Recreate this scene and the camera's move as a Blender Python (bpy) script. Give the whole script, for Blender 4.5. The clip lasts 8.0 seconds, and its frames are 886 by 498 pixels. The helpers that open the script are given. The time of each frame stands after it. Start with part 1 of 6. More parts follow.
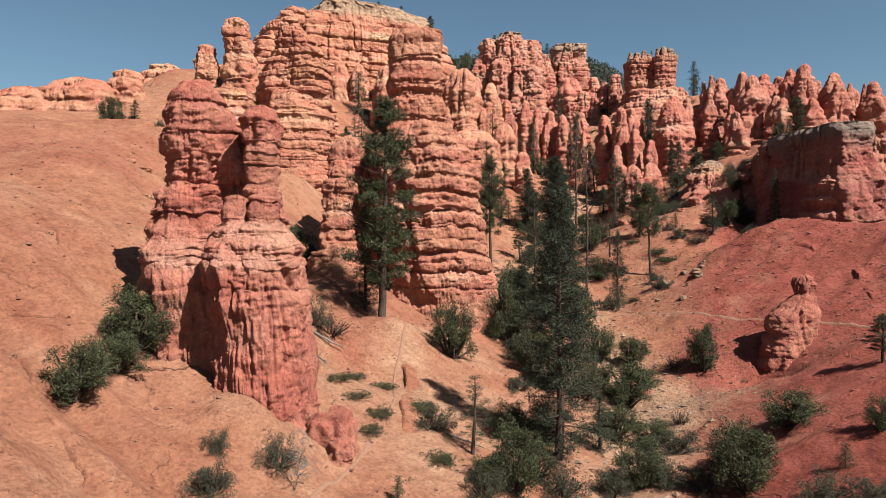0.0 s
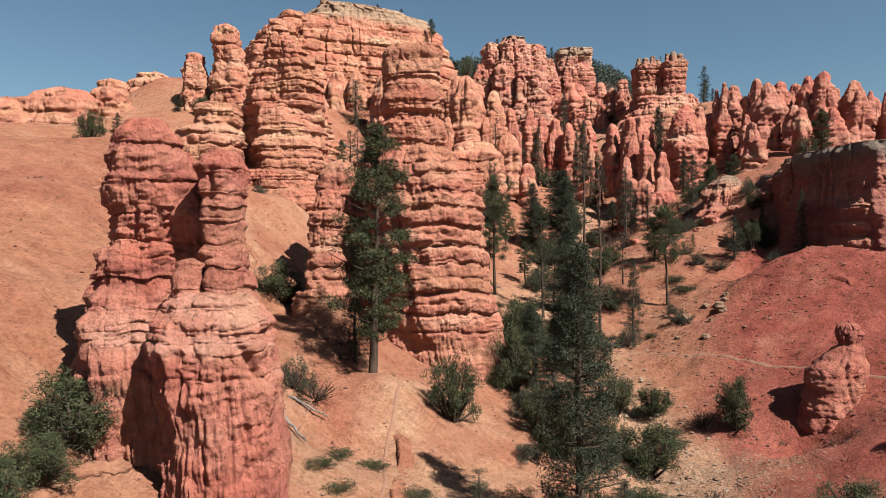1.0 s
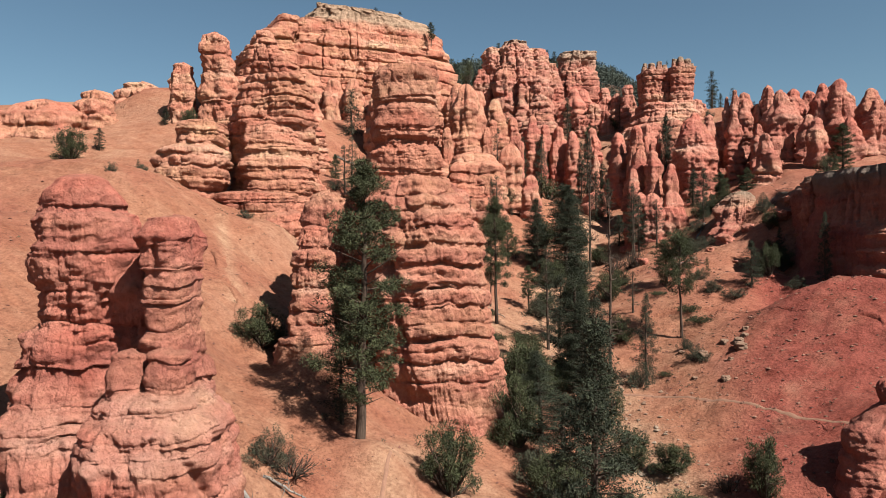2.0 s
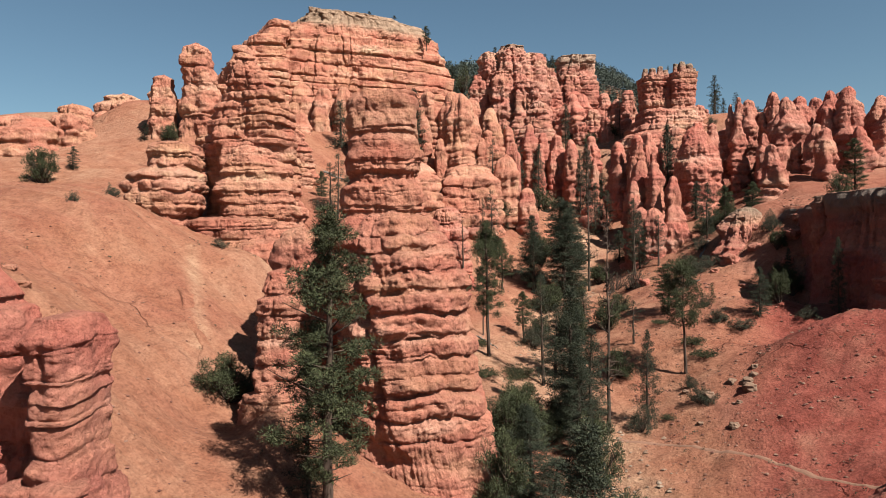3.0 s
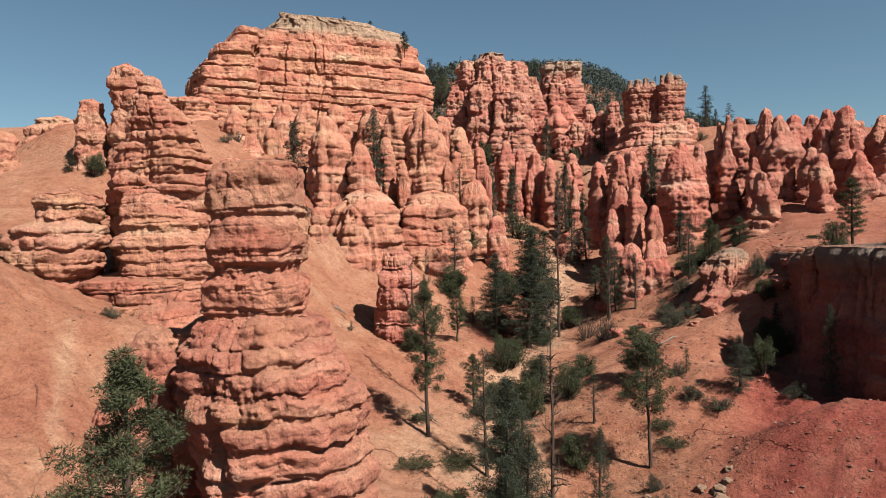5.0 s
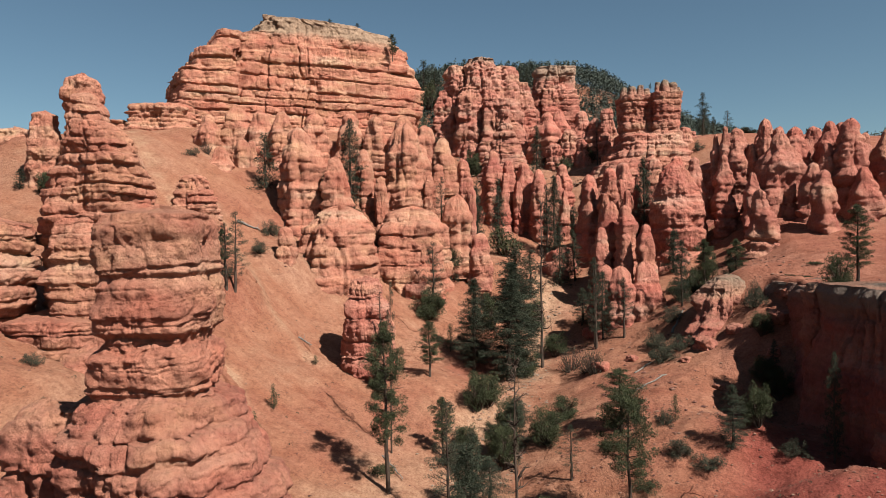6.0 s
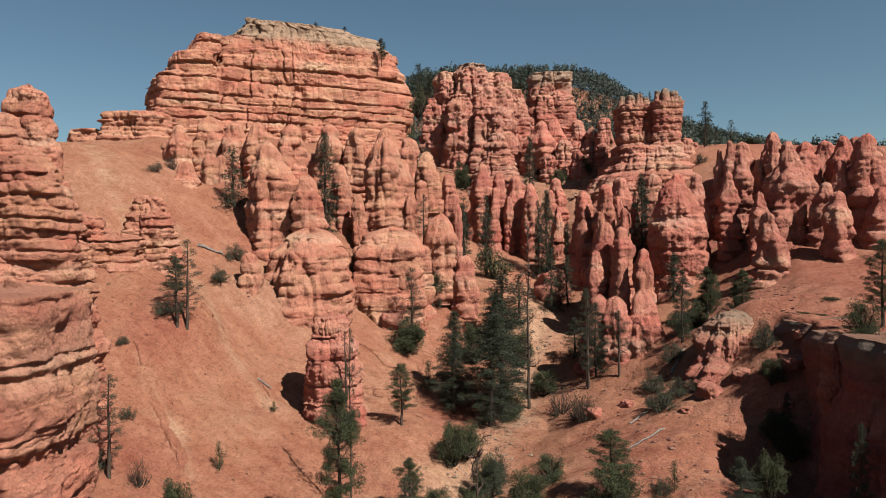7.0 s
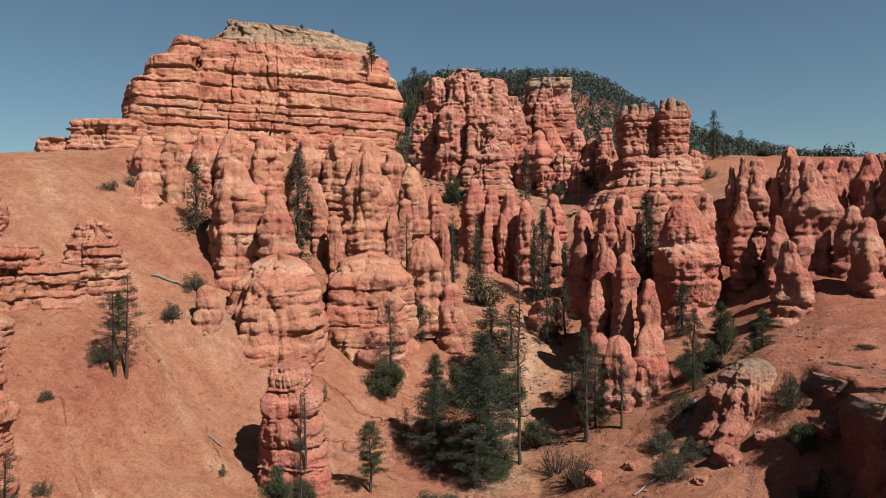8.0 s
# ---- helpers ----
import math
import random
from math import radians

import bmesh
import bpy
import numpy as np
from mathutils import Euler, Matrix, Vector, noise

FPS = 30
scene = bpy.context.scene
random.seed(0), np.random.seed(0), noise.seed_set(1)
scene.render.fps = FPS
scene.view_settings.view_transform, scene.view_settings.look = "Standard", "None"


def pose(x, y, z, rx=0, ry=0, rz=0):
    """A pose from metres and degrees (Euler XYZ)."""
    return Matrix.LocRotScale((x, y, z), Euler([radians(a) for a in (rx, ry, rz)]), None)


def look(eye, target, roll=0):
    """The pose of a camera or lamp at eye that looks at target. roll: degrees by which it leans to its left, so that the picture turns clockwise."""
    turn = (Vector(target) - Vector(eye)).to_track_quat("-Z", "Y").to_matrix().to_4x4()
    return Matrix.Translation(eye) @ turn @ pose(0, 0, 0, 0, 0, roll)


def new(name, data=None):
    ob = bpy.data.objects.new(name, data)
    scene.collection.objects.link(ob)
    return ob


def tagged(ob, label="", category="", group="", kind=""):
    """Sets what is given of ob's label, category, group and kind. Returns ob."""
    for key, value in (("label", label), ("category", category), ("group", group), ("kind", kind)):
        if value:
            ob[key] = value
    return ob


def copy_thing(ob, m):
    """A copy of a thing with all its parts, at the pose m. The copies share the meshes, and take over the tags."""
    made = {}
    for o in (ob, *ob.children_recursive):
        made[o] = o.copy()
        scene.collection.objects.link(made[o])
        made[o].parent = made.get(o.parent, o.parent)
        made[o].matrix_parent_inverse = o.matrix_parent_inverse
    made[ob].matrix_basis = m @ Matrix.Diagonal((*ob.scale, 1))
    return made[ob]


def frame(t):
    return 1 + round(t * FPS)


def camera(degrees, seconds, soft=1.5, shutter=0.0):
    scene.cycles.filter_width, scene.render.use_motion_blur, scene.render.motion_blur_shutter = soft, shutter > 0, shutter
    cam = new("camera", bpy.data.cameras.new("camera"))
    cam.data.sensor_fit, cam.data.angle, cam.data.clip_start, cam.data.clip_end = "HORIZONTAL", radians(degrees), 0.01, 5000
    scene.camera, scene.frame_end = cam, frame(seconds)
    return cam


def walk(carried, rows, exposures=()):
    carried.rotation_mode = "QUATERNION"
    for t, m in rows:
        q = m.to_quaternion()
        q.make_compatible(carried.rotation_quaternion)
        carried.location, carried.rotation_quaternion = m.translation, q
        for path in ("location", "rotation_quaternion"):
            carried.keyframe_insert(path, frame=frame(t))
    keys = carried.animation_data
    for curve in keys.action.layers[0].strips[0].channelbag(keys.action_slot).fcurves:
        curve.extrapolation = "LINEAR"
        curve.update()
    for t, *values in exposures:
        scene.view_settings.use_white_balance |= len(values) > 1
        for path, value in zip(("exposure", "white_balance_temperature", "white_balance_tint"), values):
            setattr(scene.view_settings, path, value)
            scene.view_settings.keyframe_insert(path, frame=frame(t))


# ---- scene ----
cam = camera(65.3, 8.0, soft=0.4)
METRES, EYE, TILT, LEAN, TURN = 75.0, 20.0, 0.0, 0.0, 0.0
ROWS = [
    (0.0, 0.0, 0.0, 0.0, -0.0, 0.0, -0.0),
    (0.5, 0.0022, 0.056, 0.0276, 0.09, 0.01, 0.01),
    (1.0, 0.0035, 0.1051, 0.0546, 0.17, -0.04, 0.05),
    (1.5, 0.0055, 0.1493, 0.0816, 0.24, -0.1, 0.11),
    (3.0, 0.0348, 0.2691, 0.162, 0.47, -0.31, 0.63),
    (3.5, 0.058, 0.3082, 0.189, 0.55, -0.39, 0.79),
    (4.0, 0.0868, 0.3484, 0.2156, 0.63, -0.52, 0.87),
    (4.5, 0.1171, 0.3915, 0.2428, 0.68, -0.66, 0.89),
    (6.0, 0.2012, 0.5441, 0.3227, 0.79, -0.93, 0.74),
    (6.5, 0.2252, 0.6077, 0.3495, 0.84, -0.9, 0.72),
    (7.0, 0.2471, 0.678, 0.3768, 0.9, -0.89, 0.64),
    (7.5, 0.265, 0.7546, 0.4036, 0.92, -0.84, 0.54),
    (8.0, 0.2813, 0.8355, 0.4309, 0.98, -0.79, 0.46),
]
walk(cam, [(t, pose(0, 0, EYE, TILT, LEAN, TURN) @ pose(METRES * x, METRES * y, METRES * z, 90 + pitch, roll, yaw)) for t, x, y, z, yaw, pitch, roll in ROWS],
     [(0.0, 1.57), (3.5, 1.51), (4.5, 1.49), (6.5, 1.25), (8.0, 1.17)])

# ---- sky and sun ----
SUN = Vector((0.48, -0.45, 0.755)).normalized()
world = bpy.data.worlds.new("sky")
scene.world = world
world.use_nodes = True
wn, wl = world.node_tree.nodes, world.node_tree.links
sky = wn.new("ShaderNodeTexSky")
sky.sky_type, sky.sun_disc = "NISHITA", False
sky.sun_elevation = math.asin(SUN.z)
sky.sun_rotation = math.atan2(SUN.x, SUN.y)
sky.altitude, sky.air_density, sky.dust_density, sky.ozone_density = 2100, 1.0, 3.5, 0.35
wn["Background"].inputs["Strength"].default_value = 0.0288
haze = wn.new("ShaderNodeMix")
haze.data_type, haze.blend_type = "RGBA", "MULTIPLY"
haze.inputs[0].default_value, haze.inputs[7].default_value = 1.0, (1.08, 1.24, 1.13, 1)
wl.new(sky.outputs["Color"], haze.inputs[6])
wl.new(haze.outputs[2], wn["Background"].inputs["Color"])
sun = new("sun", bpy.data.lights.new("sun", "SUN"))
sun.data.energy, sun.data.angle, sun.data.color = 5.0, radians(0.5), (1.0, 0.95, 0.87)
sun.matrix_world = look(SUN * 500, (0, 0, 0))


# ---- numeric noise ----
RNG = np.random.default_rng(7)
PERM = RNG.permutation(4096)
VAL = RNG.uniform(-1, 1, 4096)


def vnoise(x, y, z):
    """Smooth value noise in -1..1 on arrays."""
    x, y, z = np.broadcast_arrays(x, y, z)
    xi, yi, zi = np.floor(x).astype(np.int64), np.floor(y).astype(np.int64), np.floor(z).astype(np.int64)
    fx, fy, fz = x - xi, y - yi, z - zi
    fx, fy, fz = (f * f * (3 - 2 * f) for f in (fx, fy, fz))
    out = 0.0
    for dx in (0, 1):
        wx = fx if dx else 1 - fx
        px = PERM[(xi + dx) & 4095]
        for dy in (0, 1):
            wy = fy if dy else 1 - fy
            py = PERM[(px + yi + dy) & 4095]
            for dz in (0, 1):
                wz = fz if dz else 1 - fz
                out = out + wx * wy * wz * VAL[(py + zi + dz) & 4095]
    return out


def fbm(x, y, z, octaves=3, gain=0.5):
    out, amp = 0.0, 1.0
    for o in range(octaves):
        out = out + amp * vnoise(x * 2.03**o + 17.3 * o, y * 2.03**o + 5.1 * o, z * 2.03**o + 9.7 * o)
        amp *= gain
    return out


def smooth(a, b, x):
    u = np.clip((x - a) / (b - a), 0, 1)
    return u * u * (3 - 2 * u)


# ---- the lie of the land ----
VY = [-400, 0, 40, 66, 80, 95, 108, 125, 150, 175, 190, 203, 212, 222, 235, 262, 300, 420, 600, 3000]
VX = [10, 10, 10, 19, 20, 19, 15.5, 18, 26, 33, 36, 37, 38, 38, 36, 34, 30, 30, 30, 30]
VZ = [-6, -1, 2.6, 4.6, 7.2, 10.8, 13.8, 17.8, 22.2, 30, 36, 41, 44.5, 55, 62.5, 71, 72, 77, 58, -60]
LD, LF = [0, 14, 24, 36, 44, 54, 85, 107, 160, 400, 3000], [0, 3, 6.3, 11, 16, 20.5, 27, 28, 27, 10, -20]
RD, RF = [0, 6, 12, 20, 30, 35, 44, 60, 120, 400, 3000], [0, 1.2, 4, 7.2, 10.5, 13.5, 18.5, 21, 20, 10, -20]


LUMPS = [(4.5, -42, 104, 18, 14, 0), (-2, -66, 128, 14, 12, 0), (-5, 56, 123, 14, 6, 10), (-11, 62, 107, 11, 9, -10), (-3, 66, 92, 9, 9, 0), (1.5, 51, 94, 7, 5, 20), (-3, 44, 107, 7, 5, 0), (2.2, 47, 99, 6, 5, 0), (-6, 69, 104, 9, 9, 0), (4, 27, 184, 9, 8, 0), (2.6, -24, 50, 16, 18, 0),
         (10, -46, 174, 20, 22, 0), (9, -6, 184, 16, 10, 0), (7, 76, 210, 20, 16, 0), (4, -25, 226, 40, 12, 0), (4.5, 58, 147, 8, 7, 0), (2.5, 12, 138, 8, 6, 0), (-2.4, -18, 79, 7, 7, 0), (-2.2, 31, 105, 6, 6, 0), (-3.2, 31, 67.5, 3.6, 3.2, 0),
         (68, 18, 465, 72, 45, 0), (36, 98, 470, 50, 45, 0), (24, 160, 475, 60, 45, 0), (9, 235, 480, 70, 50, 0), (5, -68, 172, 9, 9, 0), (1.9, -11.3, 41, 3.4, 2.8, 0), (3.2, -11, 77, 4.5, 4.5, 0),
         (-2.3, -31, 90, 8, 9, 0), (4.2, -21.5, 108, 5.5, 5, 0), (3, -18, 145.5, 7, 7, 0), (3, -40, 76, 9, 8, 0), (-1.5, 46, 142, 6, 6, 0), (-1.8, 35.5, 160, 6, 7, 0), (2, -4, 66, 4, 4, 0), (-1.7, -7.5, 58, 4, 4, 0), (-4, 53, 122, 4.5, 9, 0), (3.0, -13, 157, 6, 6, 0)]


def bump(x, y, cx, cy, rx, ry, turn=0.0):
    """A smooth hill of height 1."""
    c, s = math.cos(radians(turn)), math.sin(radians(turn))
    u, v = (x - cx) * c + (y - cy) * s, -(x - cx) * s + (y - cy) * c
    return np.exp(-((u / rx) ** 2 + (v / ry) ** 2))


def ground(x, y, rough=True):
    """Height of the soil at arrays x, y."""
    x, y = np.asarray(x, float), np.asarray(y, float)
    xv, zv = np.interp(y, VY, VX), np.interp(y, VY, VZ)
    d = x - xv + 2.0 * vnoise(x * 0.05, y * 0.05, 3.3)
    side = np.where(d < 0, np.interp(-d, LD, LF), np.interp(d, RD, RF))
    h = zv + side * (1 - 0.8 * smooth(170, 275, y))
    # knolls, gullies and banks: height, centre, half widths, turn
    for amp, cx, cy, rx, ry, turn in LUMPS:
        h = h + amp * bump(x, y, cx, cy, rx, ry, turn)
    rim = x - 2.0 * smooth(126, 134, y) + 0.8 * vnoise(x * 0.3, y * 0.3, 2.0)
    shelf = smooth(57.0, 58.8, rim) * smooth(104, 107, y) * (1 - smooth(62, 65, x) * (1 - smooth(112, 120, y))) * (1 - smooth(148, 164, y)) * (1 - smooth(95, 120, x))
    h = h + shelf * np.maximum(38.7 - 0.7 * smooth(114, 122, y) + 0.05 * (x - 60) - h, 0)
    if rough:
        down = np.where(d < 0, x * 0.45 + y * 0.9, y * 0.8 - x * 0.6)
        across = np.where(d < 0, x * 0.9 - y * 0.45, x * 0.8 + y * 0.6)
        slope = smooth(4, 22, np.abs(d))
        near = 1 - smooth(200, 330, y)
        rill = np.abs(vnoise(down * 0.33, across * 0.035, 1.7)) * 0.9 + np.abs(vnoise(down * 0.9, across * 0.08, 8.2)) * 0.35
        h = h - slope * near * rill * np.where(d < 0, 0.85, 0.34)
        h = h + near * (0.5 * fbm(x * 0.16, y * 0.16, 2.5, 3) + 0.10 * fbm(x * 0.9, y * 0.9, 6.1, 3))
        h = h + (1 - near) * 3.0 * fbm(x * 0.03, y * 0.03, 4.4, 3)
    return h


def zat(x, y):
    return float(ground(np.array([x]), np.array([y]))[0])


# ---- materials ----
def material(name, rough=0.9, spec=0.25):
    m = bpy.data.materials.new(name)
    m.use_nodes = True
    n, l = m.node_tree.nodes, m.node_tree.links
    b = n["Principled BSDF"]
    b.inputs["Roughness"].default_value, b.inputs["Specular IOR Level"].default_value = rough, spec
    return m, n, l, b


def tex(n, l, vec, scale, detail=4.0, rough=0.6, kind="ShaderNodeTexNoise"):
    t = n.new(kind)
    t.inputs["Scale"].default_value = scale
    if kind == "ShaderNodeTexNoise":
        t.inputs["Detail"].default_value, t.inputs["Roughness"].default_value = detail, rough
    l.new(vec, t.inputs["Vector"])
    return t


def ramp(n, l, fac, stops):
    r = n.new("ShaderNodeValToRGB")
    while len(r.color_ramp.elements) < len(stops):
        r.color_ramp.elements.new(0.5)
    for e, (p, c) in zip(r.color_ramp.elements, stops):
        e.position, e.color = p, (*c, 1)
    l.new(fac, r.inputs["Fac"])
    return r.outputs["Color"]


def mix(n, l, kind, fac, a, b):
    m = n.new("ShaderNodeMix")
    m.data_type, m.blend_type = "RGBA", kind
    for socket, v in ((m.inputs[0], fac), (m.inputs[6], a), (m.inputs[7], b)):
        if isinstance(v, (float, int)):
            socket.default_value = v
        elif isinstance(v, tuple):
            socket.default_value = (*v, 1)
        else:
            l.new(v, socket)
    return m.outputs[2]


def calc(n, l, op, a, b=0.0, c=0.0):
    m = n.new("ShaderNodeMath")
    m.operation = op
    for socket, v in zip(m.inputs, (a, b, c)):
        if isinstance(v, (float, int)):
            socket.default_value = v
        else:
            l.new(v, socket)
    return m.outputs[0]


def scaled(n, l, vec, s):
    m = n.new("ShaderNodeVectorMath")
    m.operation = "MULTIPLY"
    m.inputs[1].default_value = s
    l.new(vec, m.inputs[0])
    return m.outputs[0]


def bumps(n, l, b, layers):
    """Chain of bump nodes: rows of height, metres."""
    last = None
    for height, dist in layers:
        k = n.new("ShaderNodeBump")
        k.inputs["Strength"].default_value, k.inputs["Distance"].default_value = 1.0, dist
        l.new(height, k.inputs["Height"])
        if last:
            l.new(last, k.inputs["Normal"])
        last = k.outputs["Normal"]
    l.new(last, b.inputs["Normal"])


def rock_material(name, low, mid, high, pale, cap=None, cap_z=0.0, dust=0.35):
    """Bedded sandstone: colour goes by bed height, with stains and grain."""
    m, n, l, b = material(name, 0.92, 0.2)
    pos = n.new("ShaderNodeNewGeometry").outputs["Position"]
    sep = n.new("ShaderNodeSeparateXYZ")
    l.new(pos, sep.inputs[0])
    warp = tex(n, l, pos, 0.12, 3)
    beds = tex(n, l, scaled(n, l, pos, (0.05, 0.05, 0.34)), 1.0, 4, 0.6)
    fine = tex(n, l, scaled(n, l, pos, (0.55, 0.55, 1.5)), 1.0, 4, 0.65)
    colour = ramp(n, l, beds.outputs["Fac"], [(0.32, low), (0.46, mid), (0.58, high), (0.72, pale)])
    colour = mix(n, l, "OVERLAY", 0.28, colour, ramp(n, l, fine.outputs["Fac"], [(0.3, (0.36, 0.34, 0.34)), (0.7, (0.62, 0.6, 0.58))]))
    blotch = tex(n, l, pos, 0.45, 6, 0.65)
    colour = mix(n, l, "MULTIPLY", 0.75, colour, ramp(n, l, blotch.outputs["Fac"], [(0.30, (0.80, 0.69, 0.66)), (0.48, (1, 1, 1)), (0.70, (1.14, 1.2, 1.14))]))
    ochre = tex(n, l, scaled(n, l, pos, (0.11, 0.11, 0.2)), 1.0, 5, 0.62)
    colour = mix(n, l, "MULTIPLY", 0.9, colour, ramp(n, l, ochre.outputs["Fac"], [(0.36, (1.06, 0.88, 0.86)), (0.50, (1, 1, 1)), (0.62, (1.05, 1.16, 1.06))]))
    streak = tex(n, l, scaled(n, l, pos, (1.6, 1.6, 0.12)), 1.0, 4, 0.6)
    colour = mix(n, l, "MULTIPLY", 0.4, colour, ramp(n, l, streak.outputs["Fac"], [(0.35, (0.74, 0.66, 0.64)), (0.6, (1, 1, 1))]))
    speck = tex(n, l, pos, 2.6, 5, 0.62)
    colour = mix(n, l, "MULTIPLY", 0.4, colour, ramp(n, l, speck.outputs["Fac"], [(0.34, (0.62, 0.54, 0.52)), (0.5, (1, 1, 1)), (0.68, (1.22, 1.22, 1.18))]))
    if cap:
        level = calc(n, l, "MULTIPLY_ADD", warp.outputs["Fac"], 5.0, sep.outputs["Z"])
        colour = mix(n, l, "MIX", ramp(n, l, calc(n, l, "MULTIPLY_ADD", level, 0.35, -0.35 * (cap_z + 2.5)), [(0.0, (0, 0, 0)), (1.0, (1, 1, 1))]), colour,
                     mix(n, l, "MULTIPLY", 0.8, cap, ramp(n, l, blotch.outputs["Fac"], [(0.3, (0.55, 0.55, 0.52)), (0.7, (1.2, 1.2, 1.15))])))
    # soil and grit that settled on flat ledges
    up = n.new("ShaderNodeSeparateXYZ")
    l.new(n.new("ShaderNodeNewGeometry").outputs["Normal"], up.inputs[0])
    flat = calc(n, l, "MULTIPLY_ADD", blotch.outputs["Fac"], 0.25, up.outputs["Z"])
    colour = mix(n, l, "MIX", calc(n, l, "MULTIPLY", ramp(n, l, calc(n, l, "SUBTRACT", flat, 0.12), [(0.74, (0, 0, 0)), (0.94, (1, 1, 1))]), dust), colour, (0.212, 0.098, 0.064))
    l.new(colour, b.inputs["Base Color"])
    grain = tex(n, l, pos, 3.2, 6, 0.68)
    pits = tex(n, l, scaled(n, l, pos, (1.0, 1.0, 0.6)), 1.7, 7, 0.68)
    bumps(n, l, b, [(pits.outputs["Fac"], 0.85), (fine.outputs["Fac"], 0.07), (grain.outputs["Fac"], 0.24)])
    return m


ROCK = rock_material("rock_pink", (0.276, 0.095, 0.072), (0.336, 0.126, 0.093), (0.377, 0.160, 0.117), (0.398, 0.214, 0.164))
ROCK_ORANGE = rock_material("rock_orange", (0.291, 0.114, 0.078), (0.354, 0.154, 0.104), (0.396, 0.194, 0.132), (0.418, 0.247, 0.175), (0.275, 0.182, 0.129), 110.6)
ROCK_MID = rock_material("rock_salmon", (0.281, 0.106, 0.076), (0.344, 0.143, 0.100), (0.386, 0.180, 0.124), (0.408, 0.235, 0.173))
ROCK_RED = rock_material("rock_red", (0.267, 0.094, 0.070), (0.318, 0.121, 0.090), (0.359, 0.156, 0.115), (0.384, 0.204, 0.155))
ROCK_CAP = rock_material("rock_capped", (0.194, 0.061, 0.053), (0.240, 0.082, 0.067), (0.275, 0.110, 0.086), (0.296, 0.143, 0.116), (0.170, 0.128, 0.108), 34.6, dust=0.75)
ROCK_RUBBLE = rock_material("rock_rubble_capped", (0.235, 0.084, 0.063), (0.291, 0.112, 0.084), (0.332, 0.148, 0.108), (0.357, 0.194, 0.143), (0.204, 0.153, 0.114), 35.6, dust=0.5)
ROCK_TOWER = rock_material("rock_tower_red", (0.267, 0.098, 0.071), (0.321, 0.129, 0.094), (0.359, 0.165, 0.120), (0.388, 0.219, 0.163), (0.204, 0.145, 0.106), 79.0)
ROCK_FAR = rock_material("rock_far_red", (0.270, 0.102, 0.075), (0.321, 0.131, 0.098), (0.359, 0.168, 0.126), (0.388, 0.230, 0.175), (0.306, 0.204, 0.153), 95.0)


